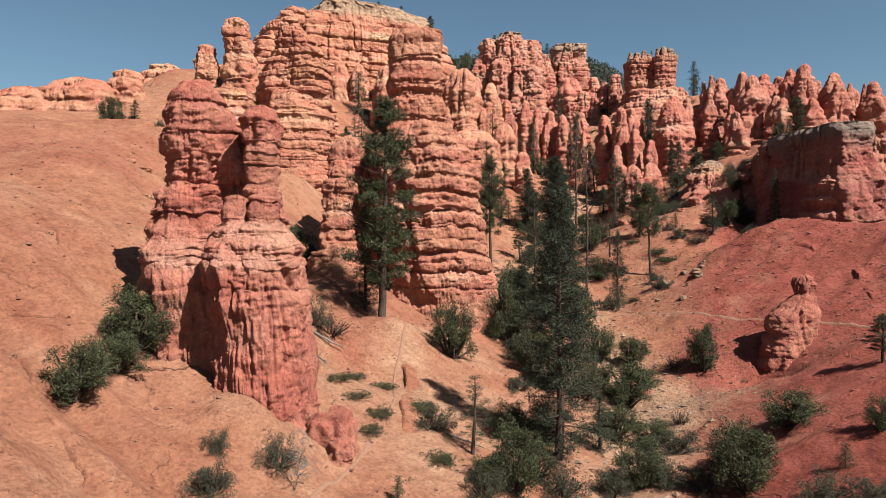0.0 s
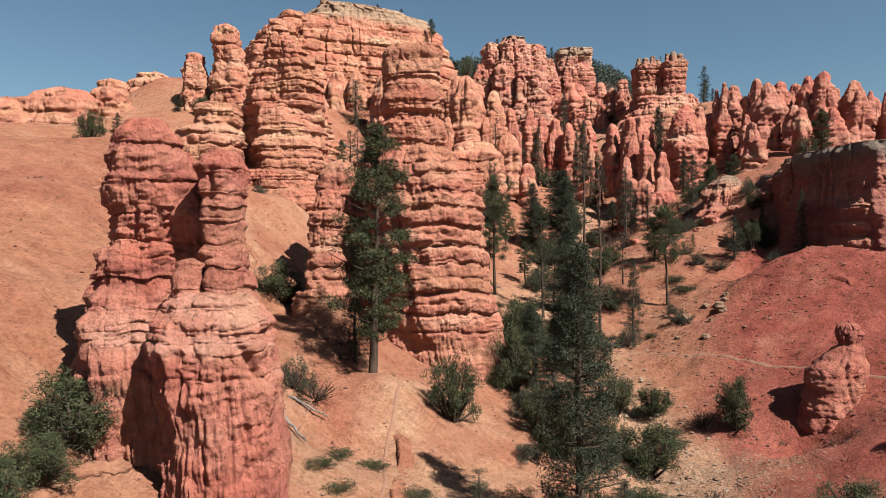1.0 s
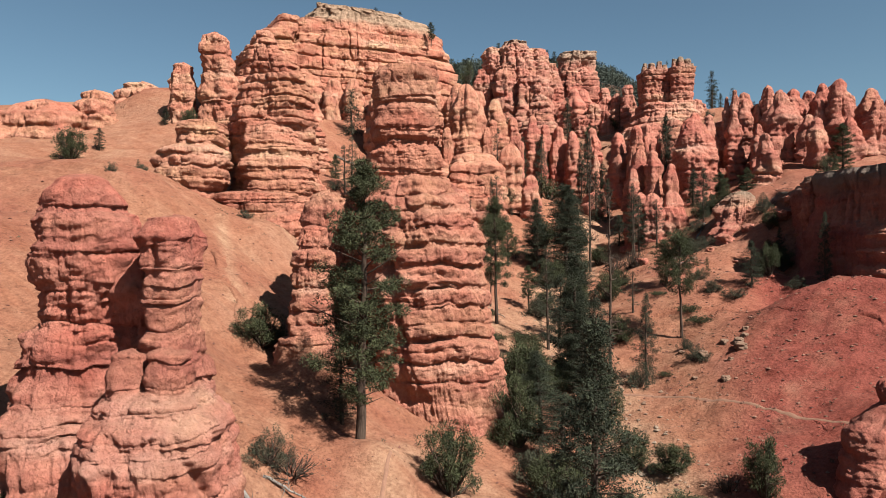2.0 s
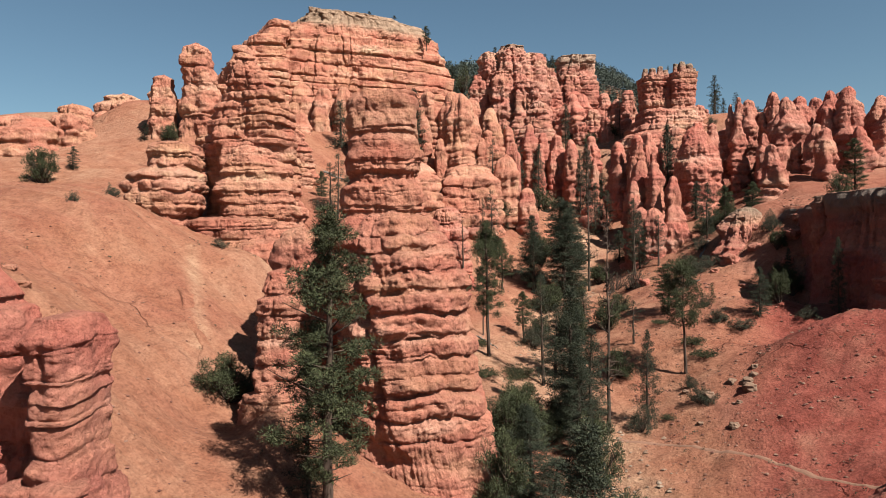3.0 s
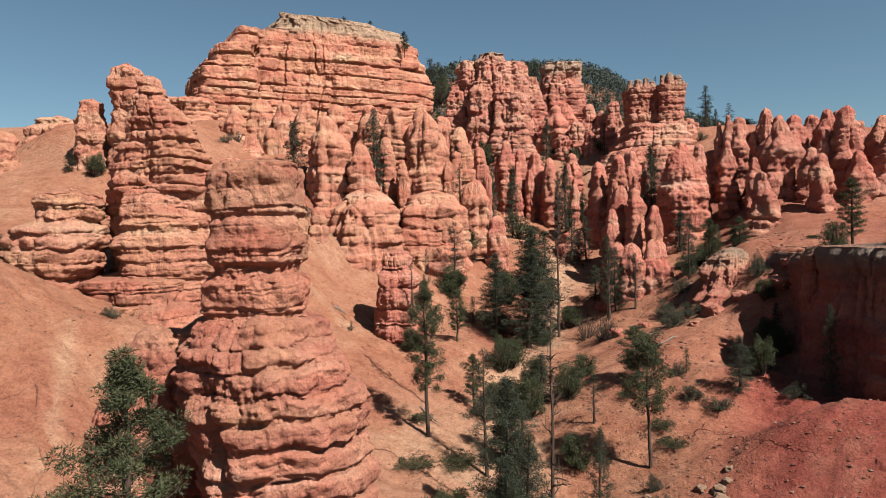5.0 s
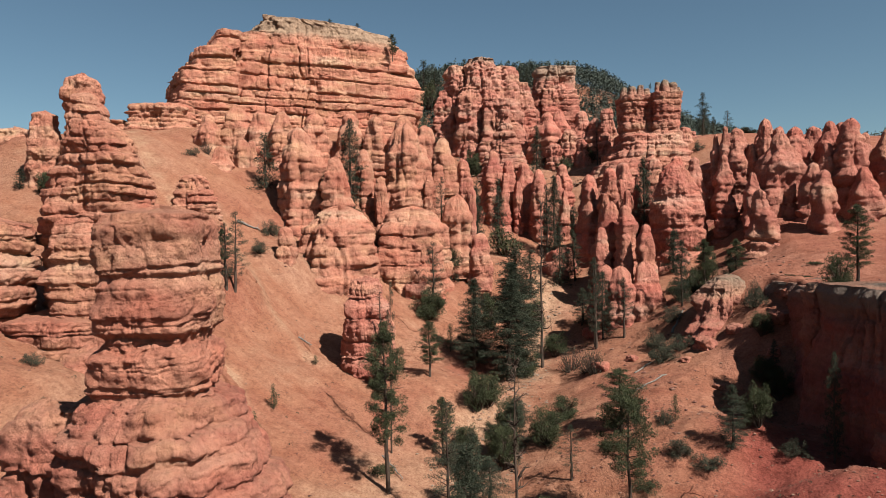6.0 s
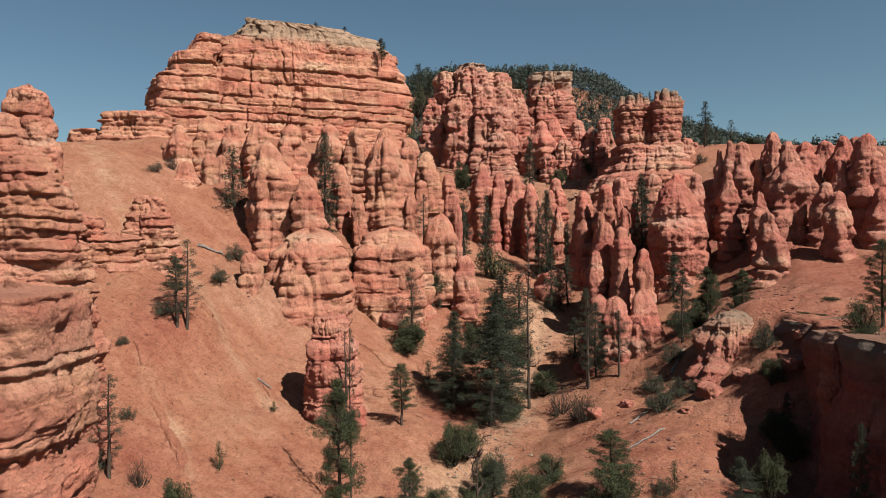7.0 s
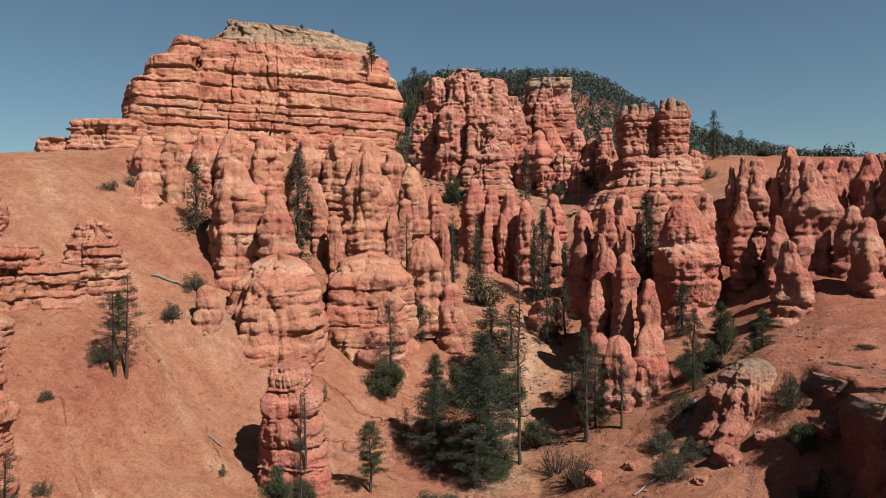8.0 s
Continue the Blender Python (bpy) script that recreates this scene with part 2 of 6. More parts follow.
def soil_material():
    m, n, l, b = material("soil", 0.95, 0.15)
    pos = n.new("ShaderNodeNewGeometry").outputs["Position"]
    sep = n.new("ShaderNodeSeparateXYZ")
    l.new(pos, sep.inputs[0])
    big = tex(n, l, pos, 0.045, 5, 0.6)
    mid = tex(n, l, pos, 0.35, 6, 0.65)
    fine = tex(n, l, pos, 4.0, 5, 0.7)
    orange = ramp(n, l, big.outputs["Fac"], [(0.3, (0.1862, 0.0682, 0.0442)), (0.5, (0.2141, 0.0950, 0.0576)), (0.7, (0.2304, 0.1190, 0.0778))])
    red = ramp(n, l, big.outputs["Fac"], [(0.3, (0.150, 0.036, 0.027)), (0.55, (0.174, 0.046, 0.033)), (0.75, (0.197, 0.066, 0.048))])
    side = calc(n, l, "MULTIPLY_ADD", sep.outputs["Y"], -0.42, sep.outputs["X"])
    side = calc(n, l, "MULTIPLY_ADD", big.outputs["Fac"], 22.0, side)
    colour = mix(n, l, "MIX", ramp(n, l, calc(n, l, "MULTIPLY_ADD", side, 0.11, -0.152), [(0, (0, 0, 0)), (1, (1, 1, 1))]), orange, mix(n, l, "MIX", ramp(n, l, calc(n, l, "MULTIPLY_ADD", sep.outputs["Y"], 0.07, -7.8), [(0, (0, 0, 0)), (1, (0.6, 0.6, 0.6))]), red, orange))
    wash = n.new("ShaderNodeAttribute")
    wash.attribute_name = "wash"
    colour = mix(n, l, "MIX", calc(n, l, "MULTIPLY", wash.outputs["Fac"], 0.8), colour, (0.275, 0.168, 0.108))
    colour = mix(n, l, "MULTIPLY", 0.55, colour, ramp(n, l, mid.outputs["Fac"], [(0.3, (0.80, 0.74, 0.70)), (0.55, (1, 1, 1)), (0.75, (1.12, 1.13, 1.12))]))
    run = tex(n, l, scaled(n, l, pos, (0.5, 0.9, 0.08)), 0.5, 5, 0.6)
    colour = mix(n, l, "MULTIPLY", 0.6, colour, ramp(n, l, run.outputs["Fac"], [(0.33, (0.80, 0.70, 0.66)), (0.5, (1, 1, 1)), (0.62, (1.06, 1.1, 1.1)), (0.74, (1.22, 1.34, 1.36))]))
    colour = mix(n, l, "MULTIPLY", 0.7, colour, ramp(n, l, fine.outputs["Fac"], [(0.35, (0.6, 0.55, 0.54)), (0.55, (1, 1, 1)), (0.72, (1.15, 1.15, 1.15))]))
    patchy = tex(n, l, scaled(n, l, pos, (0.16, 0.16, 0.3)), 1.0, 8, 0.72)
    colour = mix(n, l, "MULTIPLY", calc(n, l, "MULTIPLY", ramp(n, l, patchy.outputs["Fac"], [(0.54, (0, 0, 0)), (0.66, (1, 1, 1))]), 0.7), colour, (1.10, 1.2, 1.22))
    flow = n.new("ShaderNodeCombineXYZ")
    for axis, way in (("X", (0.27, 0.54, 0.0)), ("Y", (0.036, -0.018, 0.0)), ("Z", (0.0, 0.0, 0.03))):
        dot = n.new("ShaderNodeVectorMath")
        dot.operation = "DOT_PRODUCT"
        dot.inputs[1].default_value = way
        l.new(pos, dot.inputs[0])
        l.new(dot.outputs["Value"], flow.inputs[axis])
    scree = tex(n, l, flow.outputs[0], 1.0, 6, 0.68)
    scree_at = calc(n, l, "MULTIPLY", ramp(n, l, scree.outputs["Fac"], [(0.50, (0, 0, 0)), (0.64, (1, 1, 1))]), ramp(n, l, mid.outputs["Fac"], [(0.36, (0, 0, 0)), (0.6, (1, 1, 1))]))
    colour = mix(n, l, "MULTIPLY", calc(n, l, "MULTIPLY", scree_at, 0.8), colour, (1.14, 1.24, 1.26))
    colour = mix(n, l, "MULTIPLY", 0.5, colour, ramp(n, l, scree.outputs["Fac"], [(0.34, (0.86, 0.72, 0.66)), (0.46, (1, 1, 1))]))
    clod = tex(n, l, pos, 1.25, 4, 0.7)
    colour = mix(n, l, "MULTIPLY", 0.55, colour, ramp(n, l, clod.outputs["Fac"], [(0.36, (0.68, 0.6, 0.58)), (0.5, (1, 1, 1)), (0.66, (1.16, 1.18, 1.18))]))
    warp = n.new("ShaderNodeVectorMath")
    warp.operation = "MULTIPLY_ADD"
    warp.inputs[1].default_value = (5, 5, 5)
    l.new(tex(n, l, pos, 0.25, 4).outputs["Color"], warp.inputs[0])
    l.new(pos, warp.inputs[2])
    vor = n.new("ShaderNodeTexVoronoi")
    vor.feature = "DISTANCE_TO_EDGE"
    vor.inputs["Scale"].default_value = 0.085
    l.new(warp.outputs[0], vor.inputs["Vector"])
    few = tex(n, l, pos, 0.06, 2)
    line = calc(n, l, "MULTIPLY", ramp(n, l, vor.outputs["Distance"], [(0.0, (1, 1, 1)), (0.012, (0, 0, 0))]), ramp(n, l, few.outputs["Fac"], [(0.56, (0, 0, 0)), (0.7, (1, 1, 1))]))
    colour = mix(n, l, "MULTIPLY", line, colour, (0.62, 0.52, 0.5))
    l.new(colour, b.inputs["Base Color"])
    grit = tex(n, l, pos, 1.3, 6, 0.7)
    bumps(n, l, b, [(mid.outputs["Fac"], 0.6), (grit.outputs["Fac"], 0.35), (fine.outputs["Fac"], 0.16), (calc(n, l, "SUBTRACT", 1.0, line), 0.25)])
    return m


SOIL = soil_material()


def leaf_material(name, dark, light):
    m, n, l, b = material(name, 0.75, 0.12)
    r = n.new("ShaderNodeNewGeometry").outputs["Random Per Island"]
    pos = n.new("ShaderNodeNewGeometry").outputs["Position"]
    patch = tex(n, l, pos, 0.6, 3)
    f = calc(n, l, "MULTIPLY_ADD", patch.outputs["Fac"], 0.6, calc(n, l, "MULTIPLY", r, 0.5))
    l.new(ramp(n, l, f, [(0.2, dark), (0.85, light)]), b.inputs["Base Color"])
    return m


NEEDLES = leaf_material("pine_needles", (0.0085, 0.0105, 0.0065), (0.0560, 0.0630, 0.0290))
NEEDLES_DARK = leaf_material("fir_needles", (0.0056, 0.0082, 0.0064), (0.0410, 0.0480, 0.0290))
LEAVES = leaf_material("shrub_leaves", (0.0120, 0.0120, 0.0086), (0.0560, 0.0580, 0.0370))
# fir needles made paler and bluer: the distance haze is painted into the colour
NEEDLES_HAZY = leaf_material("haze_tinted_needles", (0.026, 0.035, 0.030), (0.066, 0.078, 0.062))
LEAVES_GREEN = leaf_material("manzanita_leaves", (0.0129, 0.0155, 0.0077), (0.0516, 0.0516, 0.0249))


def bark_material(name, dark, light):
    m, n, l, b = material(name, 0.9, 0.2)
    pos = n.new("ShaderNodeNewGeometry").outputs["Position"]
    t = tex(n, l, scaled(n, l, pos, (6, 6, 1.2)), 1.0, 5, 0.6)
    l.new(ramp(n, l, t.outputs["Fac"], [(0.3, dark), (0.7, light)]), b.inputs["Base Color"])
    bumps(n, l, b, [(t.outputs["Fac"], 0.08)])
    return m


BARK = bark_material("pine_bark", (0.0216, 0.0138, 0.0108), (0.0642, 0.0426, 0.0306))
DEADWOOD = bark_material("dead_wood", (0.07, 0.06, 0.054), (0.18, 0.16, 0.142))


# ---- mesh helpers ----
def mesh_object(name, verts, faces, mat, parent=None, smooth_shade=True):
    """Object from vertex and face arrays (quads or triangles)."""
    me = bpy.data.meshes.new(name)
    verts, faces = np.asarray(verts, np.float32), np.asarray(faces, np.int32)
    k = faces.shape[1]
    me.vertices.add(len(verts))
    me.vertices.foreach_set("co", verts.ravel())
    me.loops.add(faces.size)
    me.loops.foreach_set("vertex_index", faces.ravel())
    me.polygons.add(len(faces))
    me.polygons.foreach_set("loop_start", np.arange(0, faces.size, k, dtype=np.int32))
    me.polygons.foreach_set("use_smooth", np.full(len(faces), smooth_shade))
    me.update(calc_edges=True)
    me.materials.append(mat)
    ob = new(name, me)
    if parent:
        ob.parent = parent
    return ob


def grid_faces(nu, nv, wrap=False):
    """Quads of a grid of nv rows of nu points."""
    i = np.arange(nu if wrap else nu - 1)
    j = np.arange(nv - 1)
    a = j[:, None] * nu + i[None]
    b = j[:, None] * nu + (i[None] + 1) % nu
    return np.stack([a, b, b + nu, a + nu], -1).reshape(-1, 4)


# ---- ground: one sheet to the horizon ----
def spaced(lo, hi, step, far, grow=1.12):
    mid = list(np.arange(lo, hi, step))
    s, a, b = step, lo, hi
    left, right = [], []
    while a > -far:
        s *= grow
        a -= s
        b += s
        left.append(a)
        right.append(b)
    return np.array(left[::-1] + mid + right)


gx = spaced(-48, 66, 0.42, 2600)
gy = spaced(26, 150, 0.44, 2800)
gy = gy[gy > -500]
GX, GY = np.meshgrid(gx, gy)
soil = mesh_object("ground", np.stack([GX, GY, ground(GX, GY)], -1).reshape(-1, 3), grid_faces(len(gx), len(gy)), SOIL)
pale = soil.data.attributes.new("wash", "FLOAT", "POINT")
off = (GX - np.interp(GY, VY, VX)) / (4.5 + 2.0 * vnoise(GX * 0.1, GY * 0.1, 2.0))
bed = np.exp(-off**2) * smooth(20, 34, GY) * (1 - smooth(185, 205, GY)) + 1.1 * bump(GX, GY, 20.5, 62, 6, 6) + 0.9 * bump(GX, GY, -2, 55, 9, 16, -15) + 0.7 * bump(GX, GY, 8, 112, 6, 12)
for run_line in (((-27.1, 164.4), (-21.2, 155.0), (-14.6, 146.3), (-9.5, 141.9), (-5.3, 138.3)), ((-48.4, 177.6), (-42.1, 169.2), (-37.0, 163.3), (-33.6, 160.1)), ((-28.5, 103.7), (-24.3, 93.4), (-21.3, 87.0)), ((-20.0, 134.3), (-17.5, 131.6), (-13.4, 128.0), (-11.0, 124.7), (-7.6, 119.5))):
    for (ax, ay), (bx, by) in zip(run_line[:-1], run_line[1:]):
        share = np.clip(((GX - ax) * (bx - ax) + (GY - ay) * (by - ay)) / ((bx - ax) ** 2 + (by - ay) ** 2), 0, 1)
        bed = np.maximum(bed, 0.75 * np.exp(-((GX - ax - share * (bx - ax)) ** 2 + (GY - ay - share * (by - ay)) ** 2) / 0.8))
pale.data.foreach_set("value", np.clip(bed + 0.35 * fbm(GX * 0.25, GY * 0.25, 4.0, 3) - 0.12, 0, 1).ravel().astype(np.float32))
tagged(soil, "orange and red sandy soil slopes with rills and gravel", "ground", kind="structure")


# ---- bedded rock ----
def bed_table(seed, lo, hi, soft):
    """Hard beds of lo to hi metres with thin soft ones, weathered back, between most of them: edges, how far each stands out, a number of its own."""
    r = np.random.default_rng(seed)
    edges, out = [-20.0], []
    while edges[-1] < 150:
        edges.append(edges[-1] + r.uniform(lo, hi))
        out.append(r.uniform(-0.35, 0.45))
        if r.uniform() < 0.72:
            edges.append(edges[-1] + r.uniform(0.5, 1.3) * soft)
            out.append(-r.uniform(0.35, 1.25))
    return np.array(edges), np.array(out + [0.0]), r.uniform(0, 1, len(edges))


BEDS = {"thick": bed_table(3, 1.5, 3.4, 0.42), "thin": bed_table(5, 0.6, 1.3, 0.25), "block": bed_table(9, 0.9, 2.1, 0.32), "wide": bed_table(12, 3.0, 6.0, 0.5), "lamina": bed_table(15, 0.3, 0.8, 0.15), "mesa": bed_table(18, 1.0, 1.9, 0.3)}
bands = np.array([82.6, 84.6, 85.2, 87.2, 87.8, 89.9, 90.4, 92.4, 93.2, 97.4, 98.0, 101.6, 102.6, 105.4, 108.6, 109.3, 112.0, 140.0, 150.0])
low = BEDS["mesa"][0][BEDS["mesa"][0] < 81.8]
BEDS["mesa"] = (np.concatenate([low, bands]), np.concatenate([BEDS["mesa"][1][:len(low)] * 0.6, [0.35, -0.7, 0.5, -0.5, 0.55, -0.8, 0.3, -1.0, 0.35, -0.9, 0.2, -1.3, 0.45, 0.1, -0.6, 0.2, 0.0, 0.0, 0.0]]), BEDS["mesa"][2][:len(low) + 19])


def rock(name, levels, mat, label, beds="block", strata=0.5, joint=0.35, flute=0.0, lump=0.5, power=2.6, cell=2.0, step=0.16, seed=0,
         lobes=0.12, dome=0.38, crag=0.45, even=0.0, cracks=1.0, turn=0.0, pitted=0.0, category="rock formation", parts=None, group="", flute_below=None, blur=0.5, plain=0.0, rib=0.0, swell=1.5, wear=1.0):
    """Column of beds through levels (z, x, y, half width, half depth), bottom to top, closed by a rounded top.
    parts: rows of name and the height up to which it reaches; else one mesh."""
    L = np.array(levels, float)
    z0, z1 = L[0, 0], L[-1, 0]
    rtop = min(L[-1, 3], L[-1, 4])
    nz = max(int((z1 - z0) / (step * 0.74)), 12)
    z = np.linspace(z0, z1, nz)
    cx, cy, rx, ry = (np.interp(z, L[:, 0], L[:, i]) for i in (1, 2, 3, 4))
    ker = max(int(blur / ((z1 - z0) / nz)), 1)
    for arr in (rx, ry, cx, cy):
        pad = np.pad(arr, ker, mode="edge")
        arr[:] = np.convolve(pad, np.ones(2 * ker + 1) / (2 * ker + 1), "valid")
    ncap = max(int(rtop / step * 0.8), 5)
    u = np.linspace(0, 1, ncap + 1)[1:]
    zc = z1 + dome * rtop * np.sin(u * math.pi / 2)
    shrink = np.concatenate([np.ones(nz), np.maximum(np.cos(u * math.pi / 2), 0.004)])
    z = np.concatenate([z, zc])
    cx, cy, rx, ry = (np.concatenate([a, np.full(ncap, a[-1])]) for a in (cx, cy, rx, ry))
    rmean = float(np.mean((rx + ry) / 2))
    nth = int(np.clip(2 * math.pi * rmean / step * 0.6, 28, 640))
    v = np.linspace(-1, 1, nth, endpoint=False)
    th = math.pi * (0.62 * v + 0.38 * v**3) - math.pi / 2
    Z, T = np.meshgrid(z, th, indexing="ij")
    c, s = np.cos(T), np.sin(T)
    RX, RY = rx[:, None], ry[:, None]
    ct, st = np.cos(T - radians(turn)), np.sin(T - radians(turn))
    R = (np.abs(ct / RX) ** power + np.abs(st / RY) ** power) ** (-1 / power)
    so = seed * 3.71
    R = R * (1 + lobes * fbm(c * 1.3 + so, s * 1.3, Z * 0.05 + so, 3))
    S = shrink[:, None]
    X0, Y0 = cx[:, None] + R * c, cy[:, None] + R * s
    rise = (Z - z0) / (z1 - z0)
    fadeup = 1 - plain * smooth(0.42, 0.72, rise + 0.12 * vnoise(X0 * 0.3, Y0 * 0.3, so))
    edges, proud, rnd = BEDS[beds]
    zw = Z + 0.4 * fbm(X0 * 0.13, Y0 * 0.13, Z * 0.08 + 4.0, 2) + 0.16 * vnoise(X0 * 0.9, Y0 * 0.9, Z * 0.3)
    k = np.clip(np.searchsorted(edges, zw) - 1, 0, len(edges) - 2)
    tall = edges[k + 1] - edges[k]
    ub = (zw - edges[k]) / tall
    hard = np.where(proud[k] < -0.34, 0.0, 1.0)
    # beds: hard ones are pillows, soft ones lie back; both come and go along the face
    mask = np.clip(0.62 + 0.9 * fbm(X0 * 0.13 + so, Y0 * 0.13, Z * 0.2 + 1.7 * k, 2), 0.1, 1.3)
    mask = (mask * (1 - even) + even) * fadeup
    pillow = -np.abs(2 * ub - 1) ** 5 * np.minimum(0.55, 0.32 * tall) * hard
    lean = -0.22 * (1 - ub) * hard
    local = fbm(X0 * 0.24 + 3 * k, Y0 * 0.24, k * 1.7 + so, 3)
    D = strata * mask * (0.95 * proud[k] + swell * pillow + lean) + strata * 0.7 * local * hard * fadeup
    # fine laminae
    edges2, proud2, rnd2 = BEDS["lamina"]
    zl = zw + 0.3 * vnoise(X0 * 0.4, Y0 * 0.4, Z * 0.3)
    k2 = np.clip(np.searchsorted(edges2, zl) - 1, 0, len(edges2) - 2)
    mask2 = np.clip(0.1 + 1.2 * fbm(X0 * 0.2, Y0 * 0.2 + so, Z * 0.3, 2), 0, 1) * fadeup
    D = D + strata * 0.3 * mask2 * proud2[k2]
    # upright joints that part the hard beds into rounded blocks
    arc = (T + math.pi / 2) * rmean
    wob = arc + 0.9 * fbm(arc * 0.3, Z * 0.4, so, 3) + 37 * rnd[k]
    w = cell * (0.6 + 1.1 * rnd[k])
    q = wob / w
    qi = np.floor(q)
    edge = np.minimum(q - qi, 1 - (q - qi)) * w
    keep = VAL[(qi.astype(np.int64) * 31 + k * 57 + seed * 13) & 4095]
    mask3 = np.clip(0.3 + 1.2 * fbm(X0 * 0.16, Y0 * 0.16, Z * 0.16 + so, 2), 0, 1) * hard * fadeup
    D = D + joint * mask3 * (0.7 * keep - (0.9 + 0.8 * keep) * np.exp(-((edge / 0.17) ** 2)) - 0.6 * np.abs(2 * (q - qi) - 1) ** 3)
    # tall clefts
    cleft = np.abs(vnoise(arc * 0.25 + 0.3 * vnoise(Z * 0.2, arc * 0.2, so) + so, Z * 0.035, so))
    D = D - (1 - smooth(0.8, 1.0, rise)) * cracks * joint * 2.2 * np.exp(-((cleft / max(0.05, 0.05 * cracks)) ** 2))
    if rib:
        rb = np.abs(vnoise(arc * 0.42 + 0.35 * vnoise(Z * 0.16, arc * 0.3, so) + so, Z * 0.03, so + 6)) ** 0.75
        D = D + rib * (2.2 * rb - 0.75) * smooth(-0.1, 0.3, rise) * (1 - smooth(0.72, 1.0, rise))
    # rounded lumps with creases between them
    for fr, am in ((0.42, 0.42), (0.95, 0.28), (2.1, 0.15)):
        D = D + crag * am * (2.2 * np.abs(vnoise(X0 * fr + so, Y0 * fr, Z * fr * 0.9 + 7 * fr)) - 0.7)
    if flute:
        fl = np.abs(vnoise(arc * 0.8 + 0.4 * vnoise(arc, Z * 0.6, 2.0), Z * 0.12, so + 2)) * 1.3 - 0.45
        if pitted:
            fl = 0.5 * fl + pitted * (0.9 * (np.abs(vnoise(arc * 3.1 + 0.3 * vnoise(arc * 2, Z, 1.0), Z * 0.3, so + 5)) - 0.35) + 0.8 * (np.abs(vnoise(arc * 5.6, Z * 0.6, so + 8)) - 0.35))
        if flute_below is not None:
            fl = fl * (1 - 0.72 * smooth(flute_below - 1, flute_below + 1, Z))
            D = D * (0.25 + 0.75 * smooth(flute_below - 1.5, flute_below + 0.5, Z))
        D = D + flute * fl * (1 - 0.8 * smooth(0.8, 1.0, rise))
    D = D + lump * fbm(X0 * 0.35 + so, Y0 * 0.35, Z * 0.35, 3) + 0.09 * fbm(X0 * 1.6, Y0 * 1.6, Z * 1.6 + so, 3)
    sharp = 1.0 if step < 0.14 else 0.55
    drip = np.abs(vnoise(X0 * 2.3 + so, Y0 * 2.3, Z * 0.8)) + 0.6 * np.abs(vnoise(X0 * 4.7, Y0 * 4.7 + so, Z * 1.7))
    chip = vnoise(X0 * 1.1, Y0 * 1.1 + so, Z * 3.4) + 0.7 * vnoise(X0 * 2.6 + so, Y0 * 2.6, Z * 5.2)
    worn = np.clip(0.5 + fbm(X0 * 0.25, Y0 * 0.25, Z * 0.3 + so, 2), 0.15, 1.2)
    D = D + wear * sharp * worn * (0.26 * (drip - 0.5) + 0.10 * chip)
    fade = np.clip(S * 1.6, 0, 1)
    R2 = np.maximum(R * S + D * fade * np.minimum(1, R * S * 0.42 + 0.08), 0.02)
    Zj = Z + 0.10 * vnoise(X0 * 0.8, Y0 * 0.8, so) + (1 - S) * min(0.25 * rtop, 0.8) * fbm(X0 * 0.7, Y0 * 0.7, so, 2)
    V = np.stack([cx[:, None] + R2 * c, cy[:, None] + R2 * s, Zj], -1)
    total = len(z)
    foot = np.array((cx[0], cy[0], z0))

    def piece(pname, a, b, holder):
        rows = V[a:b + 1].reshape(-1, 3) - foot
        return mesh_object(pname, rows, grid_faces(nth, b + 1 - a, True), mat, holder)

    if not parts:
        ob = piece(name, 0, total - 1, None)
        ob.location = foot
        return tagged(ob, label, category, group)
    holder = new(name)
    holder.location = foot
    a = 0
    for pname, upto in parts:
        b = min(int(np.searchsorted(z, upto)), total - 1)
        piece(pname, a, b, holder)
        a = b
    return tagged(holder, label, category, group)


# ---- near hoodoo: two columns on one buttress ----
rock("hoodoo", [(8, -17, 49, 4.6, 4.4), (13, -17.2, 48.8, 4.0, 4.0), (17.6, -17.5, 48.7, 3.5, 3.6), (19.8, -17.8, 48.8, 3.2, 3.2), (20.4, -17.8, 48.9, 2.8, 2.8), (21.2, -17.8, 49, 2.9, 2.8), (22.4, -17.7, 49, 2.6, 2.5), (22.8, -17.6, 49, 2.3, 2.3), (24.0, -17.6, 49, 2.35, 2.3), (24.5, -17.6, 49, 2.05, 2.1), (25.4, -17.5, 49, 2.1, 2.2),
     (26.0, -17.3, 49, 2.35, 2.3), (26.4, -17.2, 49, 2.55, 2.4), (28.2, -17.1, 49, 2.7, 2.5), (28.6, -17.1, 48.9, 2.4, 2.3), (29.6, -17.2, 48.8, 2.3, 2.2), (30.0, -17.3, 48.7, 1.9, 1.9), (30.8, -17.3, 48.6, 1.6, 1.6), (31.4, -17.2, 48.5, 1.05, 1.1)], ROCK,
     "tall pink sandstone hoodoo with bulging beds above a fluted foot", blur=0.14, strata=0.3, joint=0.14, cracks=0.25, flute=0.6, pitted=0.6, flute_below=18.0, lump=0.35, crag=0.3, wear=0.9, step=0.08, seed=1,
     parts=[("base", 19.6), ("column", 27.2), ("cap", 99)], category="hoodoo", lobes=0.1)
